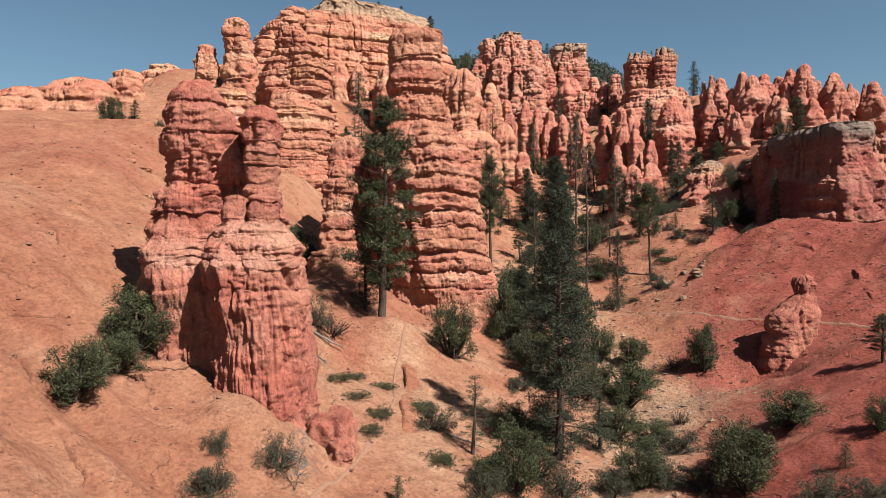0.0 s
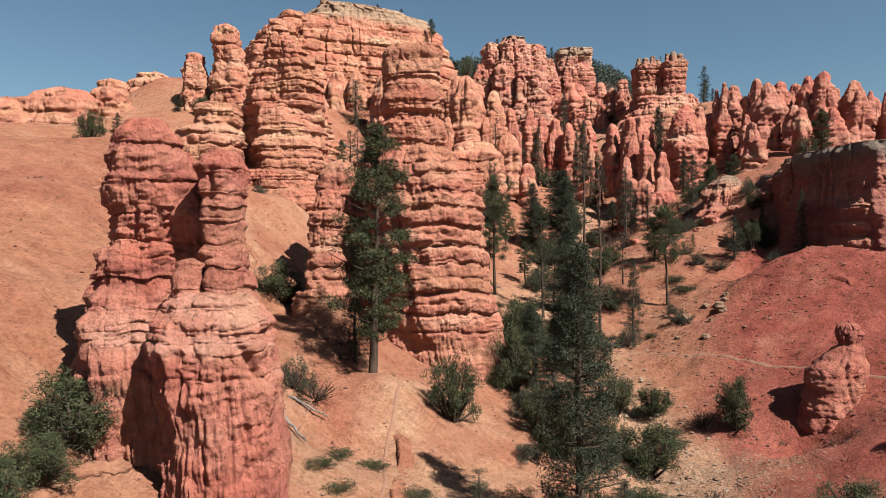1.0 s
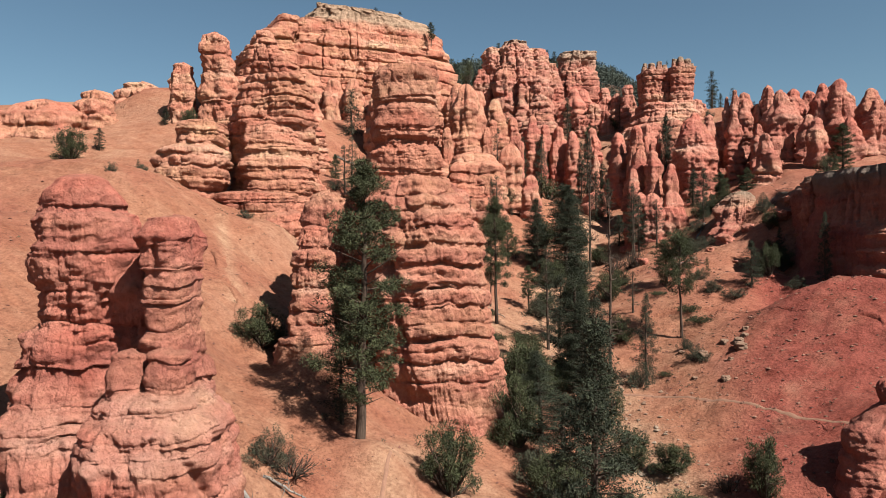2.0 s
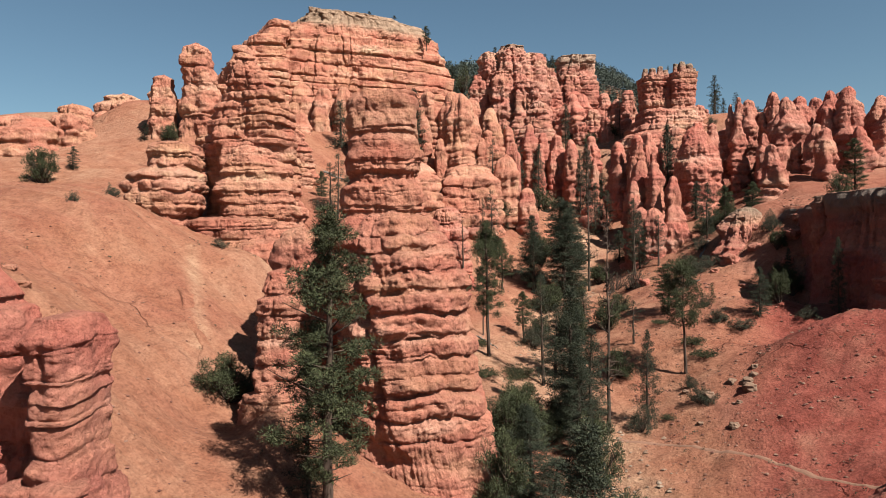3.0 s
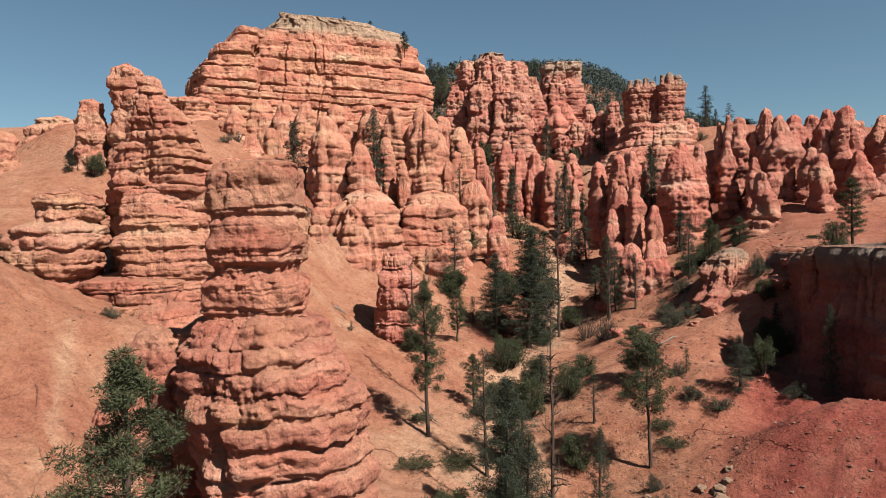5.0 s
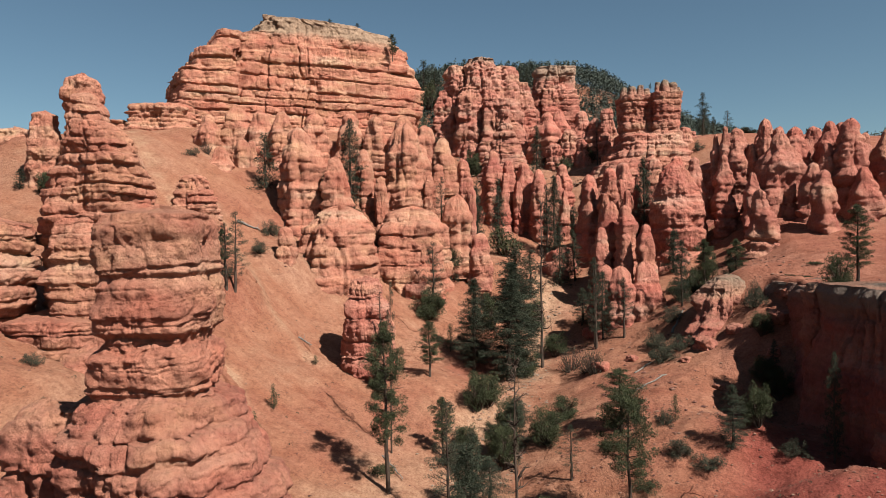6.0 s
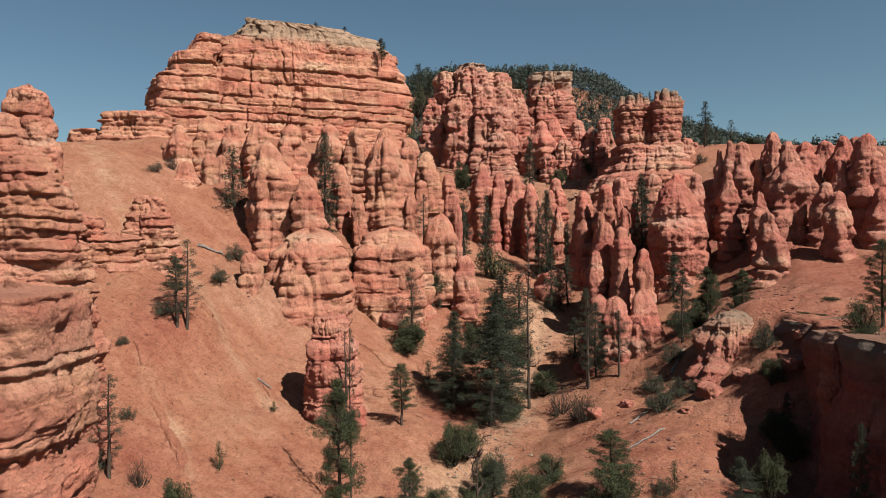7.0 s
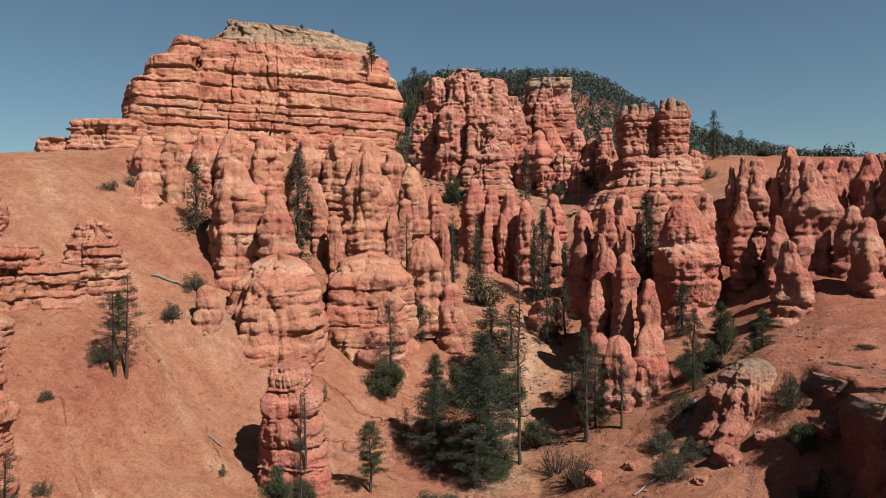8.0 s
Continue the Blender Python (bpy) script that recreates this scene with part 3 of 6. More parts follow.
rock("rock_wall", [(8, -14.6, 49.2, 3.6, 2.6), (18, -14.6, 49.2, 3.0, 2.2), (22, -14.7, 49.2, 2.4, 1.8), (24, -14.7, 49.2, 2.1, 1.6), (25.6, -14.9, 49.2, 2.0, 1.6), (27.4, -15.2, 49.2, 1.7, 1.5), (28.4, -15.6, 49.2, 1.1, 1.2)], ROCK,
     "recessed pink rock wall between hoodoo and pinnacle", beds="thick", strata=0.35, joint=0.2, lump=0.35, crag=0.5, step=0.1, seed=54, category="rock wall", cracks=0.4)
rock("rock_pinnacle", [(19, -12.4, 47.4, 1.7, 2.2), (22, -12.3, 47.4, 1.35, 2.1), (23.5, -12.3, 47.4, 1.02, 2.0), (24.7, -12.3, 47.4, 0.95, 1.9), (25.1, -12.35, 47.4, 0.9, 1.9), (25.5, -12.35, 47.4, 1.0, 2.0), (26.8, -12.4, 47.4, 1.0, 2.0), (27.0, -12.4, 47.4, 0.88, 1.9), (27.3, -12.45, 47.4, 1.15, 2.1), (28.7, -12.45, 47.4, 1.15, 2.1), (28.9, -12.4, 47.4, 0.95, 1.9), (29.5, -12.4, 47.4, 0.75, 1.6)], ROCK,
     "slender pink rock fin on the hoodoo's shoulder", beds="thin", strata=0.3, joint=0.14, cracks=0.15, lump=0.3, crag=0.3, wear=1.2, step=0.06, seed=2, blur=0.1, power=3.2, category="hoodoo", cell=1.2, lobes=0.1, dome=0.2, parts=[("base", 23.4), ("shaft", 27.1), ("head", 99)])
for i, (x, z, w) in enumerate([(-13.55, 21.9, 0.95), (-11.75, 21.95, 1.0), (-13.6, 20.3, 1.05), (-11.7, 20.3, 1.15)]):
    rock("rock_block", [(z - 0.5, x, 45.5, w * 0.8, 1.2), (z - 0.1, x, 45.6, w, 1.3), (z + 1.0, x, 45.6, w * 0.97, 1.25), (z + 1.35, x, 45.7, w * 0.75, 1.0)], ROCK, "rounded pink sandstone block stacked below the pinnacle",
         beds="thin", strata=0.3, joint=0.15, cell=1.0, lump=0.3, crag=0.3, wear=1.3, step=0.06, seed=70 + i, power=2.8, dome=0.35, category="rock block", group="stacked blocks")
rock("rock_buttress", [(5.5, -11.5, 45.4, 3.3, 4.2), (10, -11.6, 45.6, 3.0, 3.8), (15, -11.9, 45.8, 2.8, 3.4), (17.6, -12.1, 45.9, 2.7, 3.3), (18.5, -12.2, 45.9, 2.68, 3.25), (18.9, -12.3, 45.9, 2.85, 3.45), (20.2, -12.4, 46, 2.75, 3.2), (20.9, -12.5, 46.2, 2.2, 2.5)], ROCK,
     "fluted pink sandstone buttress at the hoodoo's foot", strata=0.22, joint=0.2, flute=0.6, pitted=0.6, flute_below=17.8, lump=0.35, step=0.065, blur=0.25, seed=3, category="hoodoo", parts=[("foot", 9.6), ("face", 18.6), ("shoulder", 99)])

# ---- middle tower ----
rock("rock_tower", [(4, 1, 83.5, 9.5, 7), (9, 1, 83.3, 7.6, 5.8), (14, 0, 83.2, 6.9, 5.2), (20, -0.8, 83.2, 6.1, 5.2), (26, -1.8, 83.3, 5.9, 5.2), (28.2, -2.2, 83.3, 6.0, 5.2), (30.8, -2.7, 83.5, 6.1, 5.2), (33.2, -3.0, 83.6, 5.4, 4.8), (34.0, -3.1, 83.7, 4.6, 4.2)], ROCK_MID,
     "thick banded pink sandstone tower of stacked beds", cracks=0.5, strata=0.6, joint=0.22, cell=2.0, even=0.35, lump=0.4, crag=0.4, step=0.125, seed=4, power=2.8, rib=0.45, flute_below=15.5, parts=[("base", 15.2), ("column", 28.5), ("shoulder", 99)], category="rock tower", flute=0.4, pitted=0.5)
rock("tower_block", [(31.5, -3.5, 84, 4.6, 4.2), (34.3, -3.5, 84, 4.2, 3.9), (34.7, -3.4, 84, 3.35, 3.4), (35.1, -3.4, 84, 3.4, 3.3), (35.4, -3.4, 84, 3.8, 3.7), (37.3, -3.4, 84, 3.8, 3.7), (37.8, -3.3, 84, 3.4, 3.4), (38.1, -3.3, 84, 2.9, 3.0), (38.5, -3.3, 84, 3.1, 3.2), (38.9, -3.3, 84, 3.45, 3.6),
     (41.5, -3.3, 84, 3.45, 3.5), (41.9, -3.3, 84, 3.2, 3.2), (42.1, -3.3, 84, 3.05, 3.1), (42.4, -3.3, 84, 3.35, 3.4), (45.3, -3.3, 84, 3.3, 3.4), (45.8, -3.3, 84, 3.1, 3.1)], ROCK_ORANGE,
     "blocky orange sandstone top of the banded tower", beds="thin", blur=0.1, strata=0.18, joint=0.2, cracks=0.3, lump=0.3, crag=0.3, wear=0.9, step=0.09, seed=5, power=4, dome=0.06, cell=2.6, category="rock tower", parts=[("shelf", 34.8), ("pillow", 38.1), ("waist", 42.1), ("block", 99)])
rock("rock_column", [(12, -12.0, 79.8, 3.6, 3.2), (17.5, -12.0, 79.6, 3.0, 2.6), (19.6, -12.1, 79.5, 2.7, 2.4), (20.1, -12.1, 79.5, 1.9, 1.8), (21.2, -12.2, 79.5, 2.4, 2.1), (22.8, -12.2, 79.5, 2.1, 1.9), (23.5, -12.2, 79.5, 1.6, 1.6), (25.5, -12.1, 79.5, 1.9, 1.7),
     (27.6, -11.9, 79.5, 1.8, 1.6), (28.6, -11.8, 79.5, 1.5, 1.4), (29.8, -11.7, 79.6, 1.2, 1.2)], ROCK_MID,
     "slender pink column of rounded lobes beside the banded tower", strata=0.35, joint=0.25, lump=0.3, crag=0.4, step=0.12, seed=6, blur=0.2, category="hoodoo", parts=[("foot", 20), ("lobe", 23.4), ("column", 99)])
rock("rock_column", [(12, -11.6, 85.5, 4, 3.4), (22, -11.6, 85.5, 3.0, 2.6), (29, -11.5, 85.5, 2.4, 2.2), (30.4, -11.4, 85.3, 2.6, 2.4), (33.0, -11.2, 85.3, 2.2, 2.0)], ROCK_MID,
     "dark pink column leaning against the banded tower", beds="thick", strata=0.5, joint=0.3, lump=0.4, step=0.15, seed=26, category="hoodoo")
rock("rock_column", [(10, -7.5, 87, 5, 4.5), (20, -7.8, 87, 4.2, 4), (30, -7.8, 87, 3.8, 3.6), (33, -7.6, 87, 3.4, 3)], ROCK_MID,
     "pink bedded column joined to the banded tower", strata=0.6, joint=0.35, lump=0.5, step=0.17, seed=7, category="hoodoo", parts=[("foot", 20), ("shaft", 99)])

# ---- stepped butte and needles on the slope ----
rock("butte", [(25, -37, 115, 7.0, 7), (33, -36.2, 115, 4.8, 5.4), (37.0, -36.1, 115, 4.2, 4.8), (37.5, -36.4, 114.8, 5.1, 5.0), (39.6, -36.4, 114.8, 4.9, 5.0), (40.0, -36.2, 115, 4.4, 4.6), (40.5, -36.3, 115, 4.9, 4.8), (42.2, -36.0, 115, 4.5, 4.7), (42.7, -35.4, 115.4, 3.4, 4.2), (45.2, -35.2, 116, 3.3, 3.8), (46.0, -35.1, 116, 2.8, 3.4)], ROCK_ORANGE,
     "broad stepped orange butte with deep horizontal ledges", beds="block", strata=0.65, joint=0.25, lump=0.4, crag=0.35, cracks=0.1, even=0.3, step=0.14, seed=8, power=3.4, blur=0.25, category="butte", cell=3.0, lobes=0.1, dome=0.3, parts=[("footwall", 37.6), ("ledge", 42.4), ("crown", 99)])
rock("butte", [(24, -23.8, 119, 7.6, 8), (35.2, -23.8, 119.5, 5.6, 6.4), (35.7, -23.9, 119.5, 5.1, 6.0), (36.3, -23.9, 119.5, 5.6, 6.5), (38.6, -24.0, 119.6, 5.4, 6.3), (39.1, -24.1, 119.6, 4.9, 5.8), (39.6, -24.2, 119.6, 5.3, 6.2), (41.4, -24.4, 120, 5.1, 6.0), (41.9, -24.5, 120, 4.6, 5.6), (42.5, -24.6, 120, 5.0, 5.9), (45, -25.2, 120.6, 4.7, 5.3), (47.4, -25.6, 121, 4.2, 4.6), (49.4, -26.0, 121.4, 3.2, 3.5)], ROCK_ORANGE,
     "rounded orange butte block split off by a dark cleft", beds="block", strata=0.5, joint=0.3, lump=0.4, crag=0.4, cracks=0.15, even=0.4, step=0.14, blur=0.2, seed=48, power=3, category="butte", cell=3.5, lobes=0.1, dome=0.5, parts=[("footwall", 38), ("ledge", 42), ("crown", 99)])
rock("rock_ledge", [(26, -27, 116, 9, 6), (33, -27, 116, 7.8, 4.8), (35.8, -27, 116.2, 7.2, 4.4)], ROCK_ORANGE,
     "low bedded orange ledge under the split butte", beds="block", strata=0.8, joint=0.35, lump=0.5, crag=0.5, cracks=0.3, even=0.4, step=0.15, seed=49, power=3.2, cell=3, category="rock ledge", lobes=0.14, dome=0.12)
rock("rock_ledge", [(24, -22.2, 112.5, 4.6, 4), (30, -22.2, 112.6, 3.6, 3.2), (32.4, -22.2, 112.8, 2.9, 2.6)], ROCK_ORANGE,
     "rounded orange foot of the split butte on the slope", beds="thick", strata=0.7, joint=0.3, lump=0.4, crag=0.5, cracks=0.1, step=0.15, seed=50, power=3, cell=3, category="rock ledge", lobes=0.14)
rock("rock_fin", [(30, -25, 123, 6.6, 5), (44, -26, 122, 6.8, 5), (47, -26.0, 121.2, 6.6, 4.9), (50, -25.8, 121.2, 6.0, 4.5), (54, -25.7, 121, 4.5, 4.0), (56.5, -26.1, 120.8, 3.4, 3.6), (58.5, -26.6, 120.6, 2.3, 2.9), (60.4, -26.9, 120.4, 1.2, 1.8)], ROCK_ORANGE,
     "ragged orange fin of thin beds above the stepped butte", beds="thin", strata=0.5, joint=0.3, lump=0.55, crag=0.45, even=0.4, cracks=0.4, step=0.15, seed=9, category="rock fin", power=2.6, lobes=0.16, dome=0.9, rib=0.5, parts=[("base", 48.5), ("wall", 57.4), ("crest", 99)])
rock("rock_needle", [(46, -46.4, 157, 5.0, 4.2), (56, -46.2, 157, 4.1, 3.6), (62, -46.1, 157, 3.5, 3.2), (65, -46.3, 157, 3.2, 3), (68, -46.6, 157, 3.1, 2.8), (71.4, -47.0, 157, 2.5, 2.4)], ROCK_ORANGE,
     "tall smooth orange rock needle with a blunt tip", beds="wide", strata=0.5, joint=0.25, lump=0.6, step=0.2, seed=10, category="hoodoo", parts=[("foot", 56), ("shaft", 67), ("tip", 99)])
rock("rock_needle", [(46, -53.6, 157, 3.6, 3.5), (56, -53.6, 157, 2.9, 2.8), (62, -53.6, 157, 2.3, 2.4), (65.6, -53.6, 157, 1.9, 1.8)], ROCK_ORANGE,
     "shorter orange rock needle with a ragged tip", beds="wide", strata=0.3, joint=0.25, lump=0.5, step=0.2, seed=11, category="hoodoo", parts=[("foot", 56), ("shaft", 99)])
for i, (x, y, w, d, zt) in enumerate([(-93, 154, 11, 5, 54.5), (-82, 156, 10, 5, 57), (-73.5, 160, 4, 3.6, 60.6), (-70, 174, 4.2, 4, 65.4), (-110, 156, 13, 6, 53.5)]):
    rock("rock_outcrop", [(42, x - 1, y - 2, w * 1.25, d * 1.5), (50, x, y - 0.5, w * 1.1, d * 1.2), (zt - 1.5, x, y, w * 0.92, d), (zt, x, y + 0.5, w * 0.66, d * 0.7)], ROCK_ORANGE,
         "low banded orange outcrop along the ridge", beds="thick", strata=0.9, joint=0.4, lump=0.8, even=0.5, cracks=0.2, step=0.3, seed=20 + i, power=2.6, cell=3.5, category="rock outcrop", lobes=0.3)
rock("rock_ledge", [(40, -38, 148, 7, 10), (47.5, -37.5, 148, 5.4, 9), (51, -37.5, 148, 4.6, 8)], ROCK_ORANGE, "long stepped orange ledge running back from the butte", beds="thin", strata=1.0, joint=0.5, lump=0.6, step=0.2, seed=18, power=3, cell=3, category="rock ledge", lobes=0.2)
rock("rock_knoll", [(36, -28, 156, 5.4, 6), (46, -27.9, 156, 4.4, 4.2), (49.6, -27.8, 156, 3.7, 3.6), (52.4, -27.8, 156, 2.6, 2.6), (54.6, -28, 156, 1.8, 1.9)], ROCK_ORANGE, "stepped orange knob at the end of the ledge", beds="thin", strata=0.6, joint=0.4, lump=0.5, crag=0.7, step=0.17, seed=19, power=2.8, category="rock knoll", lobes=0.2, parts=[("foot", 47), ("knob", 99)])
rock("rock_ledge", [(32, -33.5, 137, 7, 8), (38, -33, 137, 5.6, 7), (43, -33, 137, 4.6, 6)], ROCK_ORANGE, "low rounded orange ledge on the slope", beds="thick", strata=0.9, joint=0.4, lump=0.6, step=0.2, seed=35, power=3, cell=3, category="rock ledge", lobes=0.25)

rock("rock_ledge", [(36, -33, 152.5, 7, 6), (44, -32.6, 152.5, 5.6, 4.6), (48.6, -32.4, 152.8, 4.6, 3.6)], ROCK_ORANGE, "low thin-bedded orange ledge between fin and knob", beds="thin", strata=0.8, joint=0.4, lump=0.5, crag=0.6, step=0.2, seed=51, power=3, category="rock ledge", lobes=0.2, dome=0.15)

# ---- great mesa ----
def along(mid):
    """Centre of a level of the mesa, whose face runs back to the north-east: middle of its stretch in x."""
    return -43.2 + (mid + 35), 290 + (mid + 35) * 0.51


rock("mesa", [(62, *along(-29), 46, 34), (76, *along(-29), 40, 28), (82, *along(-29), 36.5, 24.5), (92.6, *along(-27.2), 37, 23), (98.6, *along(-26.8), 36, 22.4), (105.6, *along(-26.8), 34.4, 21.6), (106.0, *along(-26.8), 33, 21.2), (112.2, *along(-27.4), 31.6, 20.8)], ROCK_ORANGE,
     "great orange mesa of stepped sandstone bands", beds="mesa", blur=0.15, strata=1.3, swell=0.3, joint=0.55, lump=0.4, crag=0.45, even=0.6, cracks=1.3, step=0.3, seed=12, power=6, cell=5, lobes=0.05, dome=0.03, turn=27, flute=0.3, rib=0.5,
     parts=[("footwall", 83), ("ledge", 93), ("cliff", 199)], category="mesa")
rock("rock_bastion", [(64, *along(-62), 15, 29), (78, *along(-62), 12, 25), (82.6, *along(-62.2), 10.6, 23.6), (92.4, *along(-62), 9.8, 23), (98.4, *along(-61.8), 9.2, 22.6), (98.9, *along(-60), 7.4, 22), (105.4, *along(-59.6), 6.6, 21.6), (106, *along(-57), 5, 21), (111.6, *along(-55.6), 4.4, 20)], ROCK_ORANGE,
     "banded orange bastion split from the mesa by a cleft", beds="mesa", blur=0.15, strata=1.3, swell=0.3, joint=0.55, lump=0.4, crag=0.45, even=0.6, cracks=0.8, step=0.3, seed=53, power=6, cell=4, lobes=0.05, dome=0.05, turn=27, flute=0.3,
     parts=[("footwall", 83), ("ledge", 93), ("cliff", 199)], category="mesa")
rock("caprock", [(110.5, *along(-25.8), 28.6, 20), (113.2, *along(-25.4), 28, 20.4), (113.6, *along(-25), 26.4, 20), (116.6, *along(-25.6), 24.6, 19.4), (117.0, *along(-28), 21, 19), (118.4, *along(-29.2), 18.4, 18.4)], ROCK_ORANGE,
     "crumbling fluted tan caprock on the crest of the mesa", beds="thin", blur=0.15, strata=0.35, joint=0.4, flute=1.1, pitted=0.5, lump=0.5, crag=0.6, even=0.4, step=0.36, seed=36, power=5, cell=2.4, lobes=0.05, dome=0.03, turn=27, category="caprock", parts=[("ledge", 113.4), ("crest", 199)])
rock("rock_tower", [(112, -46, 275, 3.4, 4), (119.4, -45.6, 275, 2.2, 3)], ROCK_ORANGE, "broken tan knob standing on the mesa's caprock", beds="block", strata=0.6, joint=0.6, flute=0.6, lump=0.6, crag=0.8, step=0.3, seed=46, power=3, dome=0.1, category="rock tower")
rock("rock_terrace", [(66, -85, 247, 8, 8), (79.8, -84.5, 247, 4.6, 5)], ROCK_ORANGE, "low banded terrace at the end of the mesa", beds="mesa", strata=0.9, joint=0.4, lump=0.5, even=0.7, step=0.4, seed=43, power=3.4, cell=4, category="rock terrace", dome=0.08)
rock("rock_terrace", [(64, -71, 247, 14, 11), (76, -71.5, 247, 10.6, 7.5), (84.6, -71.5, 247, 9.2, 6)], ROCK_ORANGE, "low banded terrace running out from the mesa", beds="mesa", strata=1.1, joint=0.5, lump=0.6, even=0.8, step=0.4, seed=13, power=3.6, cell=5, category="rock terrace", dome=0.05)

# ---- red towers on the skyline ----
for i, (x, y, r, zt) in enumerate([(24.5, 250, 5.4, 97), (17.2, 252, 4.2, 95.5), (30.5, 252, 4.8, 95), (35.5, 256, 4.5, 91), (20.5, 246, 3.2, 88), (28.5, 244, 3.0, 84), (13.0, 250, 2.4, 88)]):
    rock("rock_tower", [(62, x, y, r * 1.9, r * 1.6), (76, x, y, r * 1.35, r * 1.3), (86, x, y, r * 1.1, r * 1.1), (zt - 2.5, x, y, r * 0.95, r * 0.95), (zt, x, y, r * 0.75, r * 0.75)], ROCK_FAR,
         "ragged red tower with a pale broken crown", beds=("wide", "block")[i % 2], strata=0.45, joint=0.4, flute=0.6, rib=0.6, lump=0.6, crag=0.9, wear=3.0, step=0.32, seed=60 + i, parts=[("base", 78), ("shaft", zt - 3), ("crown", 199)], category="rock tower", cell=2.5, lobes=0.2, dome=0.2, group="skyline towers")
rock("rock_tower", [(76, 50, 276, 10, 8), (88, 50, 276, 8, 7), (96, 50, 276, 7, 6), (100.5, 50, 276, 6.6, 6)], ROCK_FAR,
     "squat red tower with a flat pale top", beds="block", strata=0.8, swell=0.8, joint=0.6, lump=0.5, crag=0.7, wear=2.5, dome=0.05, step=0.32, seed=15, category="rock tower", power=4)
rock("rock_tower", [(48, 63.5, 218, 17, 12), (58, 64, 218.5, 14, 10.5), (62.5, 64.6, 219, 11.8, 9.5), (63.1, 65, 219.4, 10.2, 8.4), (65.0, 65.2, 219.6, 10.4, 8.6), (65.5, 65.4, 219.8, 9.0, 7.8), (67.2, 65.6, 220, 9.2, 8), (67.7, 65.6, 220, 8, 7.2), (69.0, 65.6, 220, 8.1, 7.2), (69.6, 65.6, 220, 6.8, 6)], ROCK_TOWER,
     "broad red tower foot of stacked rounded ledges", beds="block", strata=0.4, joint=0.4, lump=0.5, crag=0.45, even=0.4, rib=0.8, blur=0.2, wear=1.5, lobes=0.08, dome=0.05, step=0.24, seed=16, power=4, category="rock tower", parts=[("base", 62.8), ("ledge", 199)])
for x, y, rx, ry, zt, sd in [(62.9, 221.8, 4.6, 5.4, 79.6, 18), (69.5, 219.2, 3.7, 5.2, 80.0, 19)]:
    rock("rock_tower", [(64, x, y, rx * 1.15, ry * 1.1), (70, x, y, rx * 1.04, ry * 1.04), (70.4, x, y, rx * 0.9, ry * 0.95), (72.6, x, y, rx, ry), (73.0, x, y, rx * 0.93, ry * 0.95), (75.6, x, y, rx, ry), (76, x, y, rx * 0.95, ry * 0.96), (zt, x, y, rx, ry)], ROCK_TOWER,
         "square red tower shaft split by a dark cleft", beds="block", strata=0.4, joint=0.35, lump=0.3, crag=0.45, even=0.5, flute=0.4, wear=1.6, lobes=0.05, dome=0.03, blur=0.15, step=0.2, seed=sd, power=6, category="rock tower", parts=[("shaft", 76.2), ("cap", 199)], group="split skyline tower")
for i, (x, y, r, h) in enumerate([(59.2, 218, 0.9, 1.6), (61.0, 217.2, 1.1, 1.2), (63.2, 217.4, 1.0, 2.0), (65.2, 219, 1.1, 1.4), (67.2, 216, 0.9, 2.4), (68.8, 215.4, 1.1, 2.8), (70.8, 215.6, 1.1, 2.2), (72.3, 217, 0.9, 1.4), (69.8, 218.4, 1.4, 3.0), (61.8, 220.5, 1.5, 2.2)]):
    rock("rock_pinnacle", [(78.4, x, y, r * 1.25, r * 1.2), (80, x, y, r * 1.05, r), (80 + h, x, y, r * 0.7, r * 0.7)], ROCK_TOWER, "weathered tan pinnacle on the split tower's broken top", beds="thin", strata=0.3, joint=0.2, lump=0.3, crag=0.4, flute=0.3, step=0.16, seed=90 + i, dome=0.3, category="rock pinnacle", group="pinnacles on the split tower")
for i, (x, y, r, zt) in enumerate([(59.4, 237, 2.1, 79.5), (56.4, 240, 2.0, 77.5), (53.4, 244, 2.5, 80), (48.6, 240, 2.8, 74), (44, 236, 2.4, 69.5), (57.6, 233, 1.5, 73), (51, 233, 1.8, 70.5), (76.5, 224, 2.2, 72), (80, 228, 1.8, 71.5)]):
    rock("rock_outcrop", [(58, x, y, r * 1.9, r * 1.8), (zt - 6, x, y, r * 1.3, r * 1.25), (zt - 3.2, x, y, r, r), (zt - 2.8, x, y, r * 0.8, r * 0.8), (zt - 1.2, x, y, r * 0.9, r * 0.85), (zt, x, y, r * 0.55, r * 0.55)], ROCK_FAR,
         "broken red outcrop on the talus below the skyline", beds="block", strata=0.5, joint=0.4, lump=0.5, crag=0.6, flute=0.3, wear=1.5, blur=0.3, step=0.25, seed=110 + i, category="rock outcrop", lobes=0.2, dome=0.4, parts=[("base", zt - 3), ("head", 199)], group="outcrops on the talus")
rock("rock_pyramid", [(58, 29.5, 228, 9, 7), (64, 29.5, 228, 6, 5), (70, 29.6, 228, 3.4, 3.2), (74.5, 29.7, 228, 1.4, 1.4)], ROCK_FAR,
     "stepped red rock pyramid with a narrow top", beds="block", strata=0.8, joint=0.4, lump=0.6, step=0.3, seed=17, category="hoodoo")

# ---- domes, spires and fins of the amphitheatre ----
COUNT = [100]


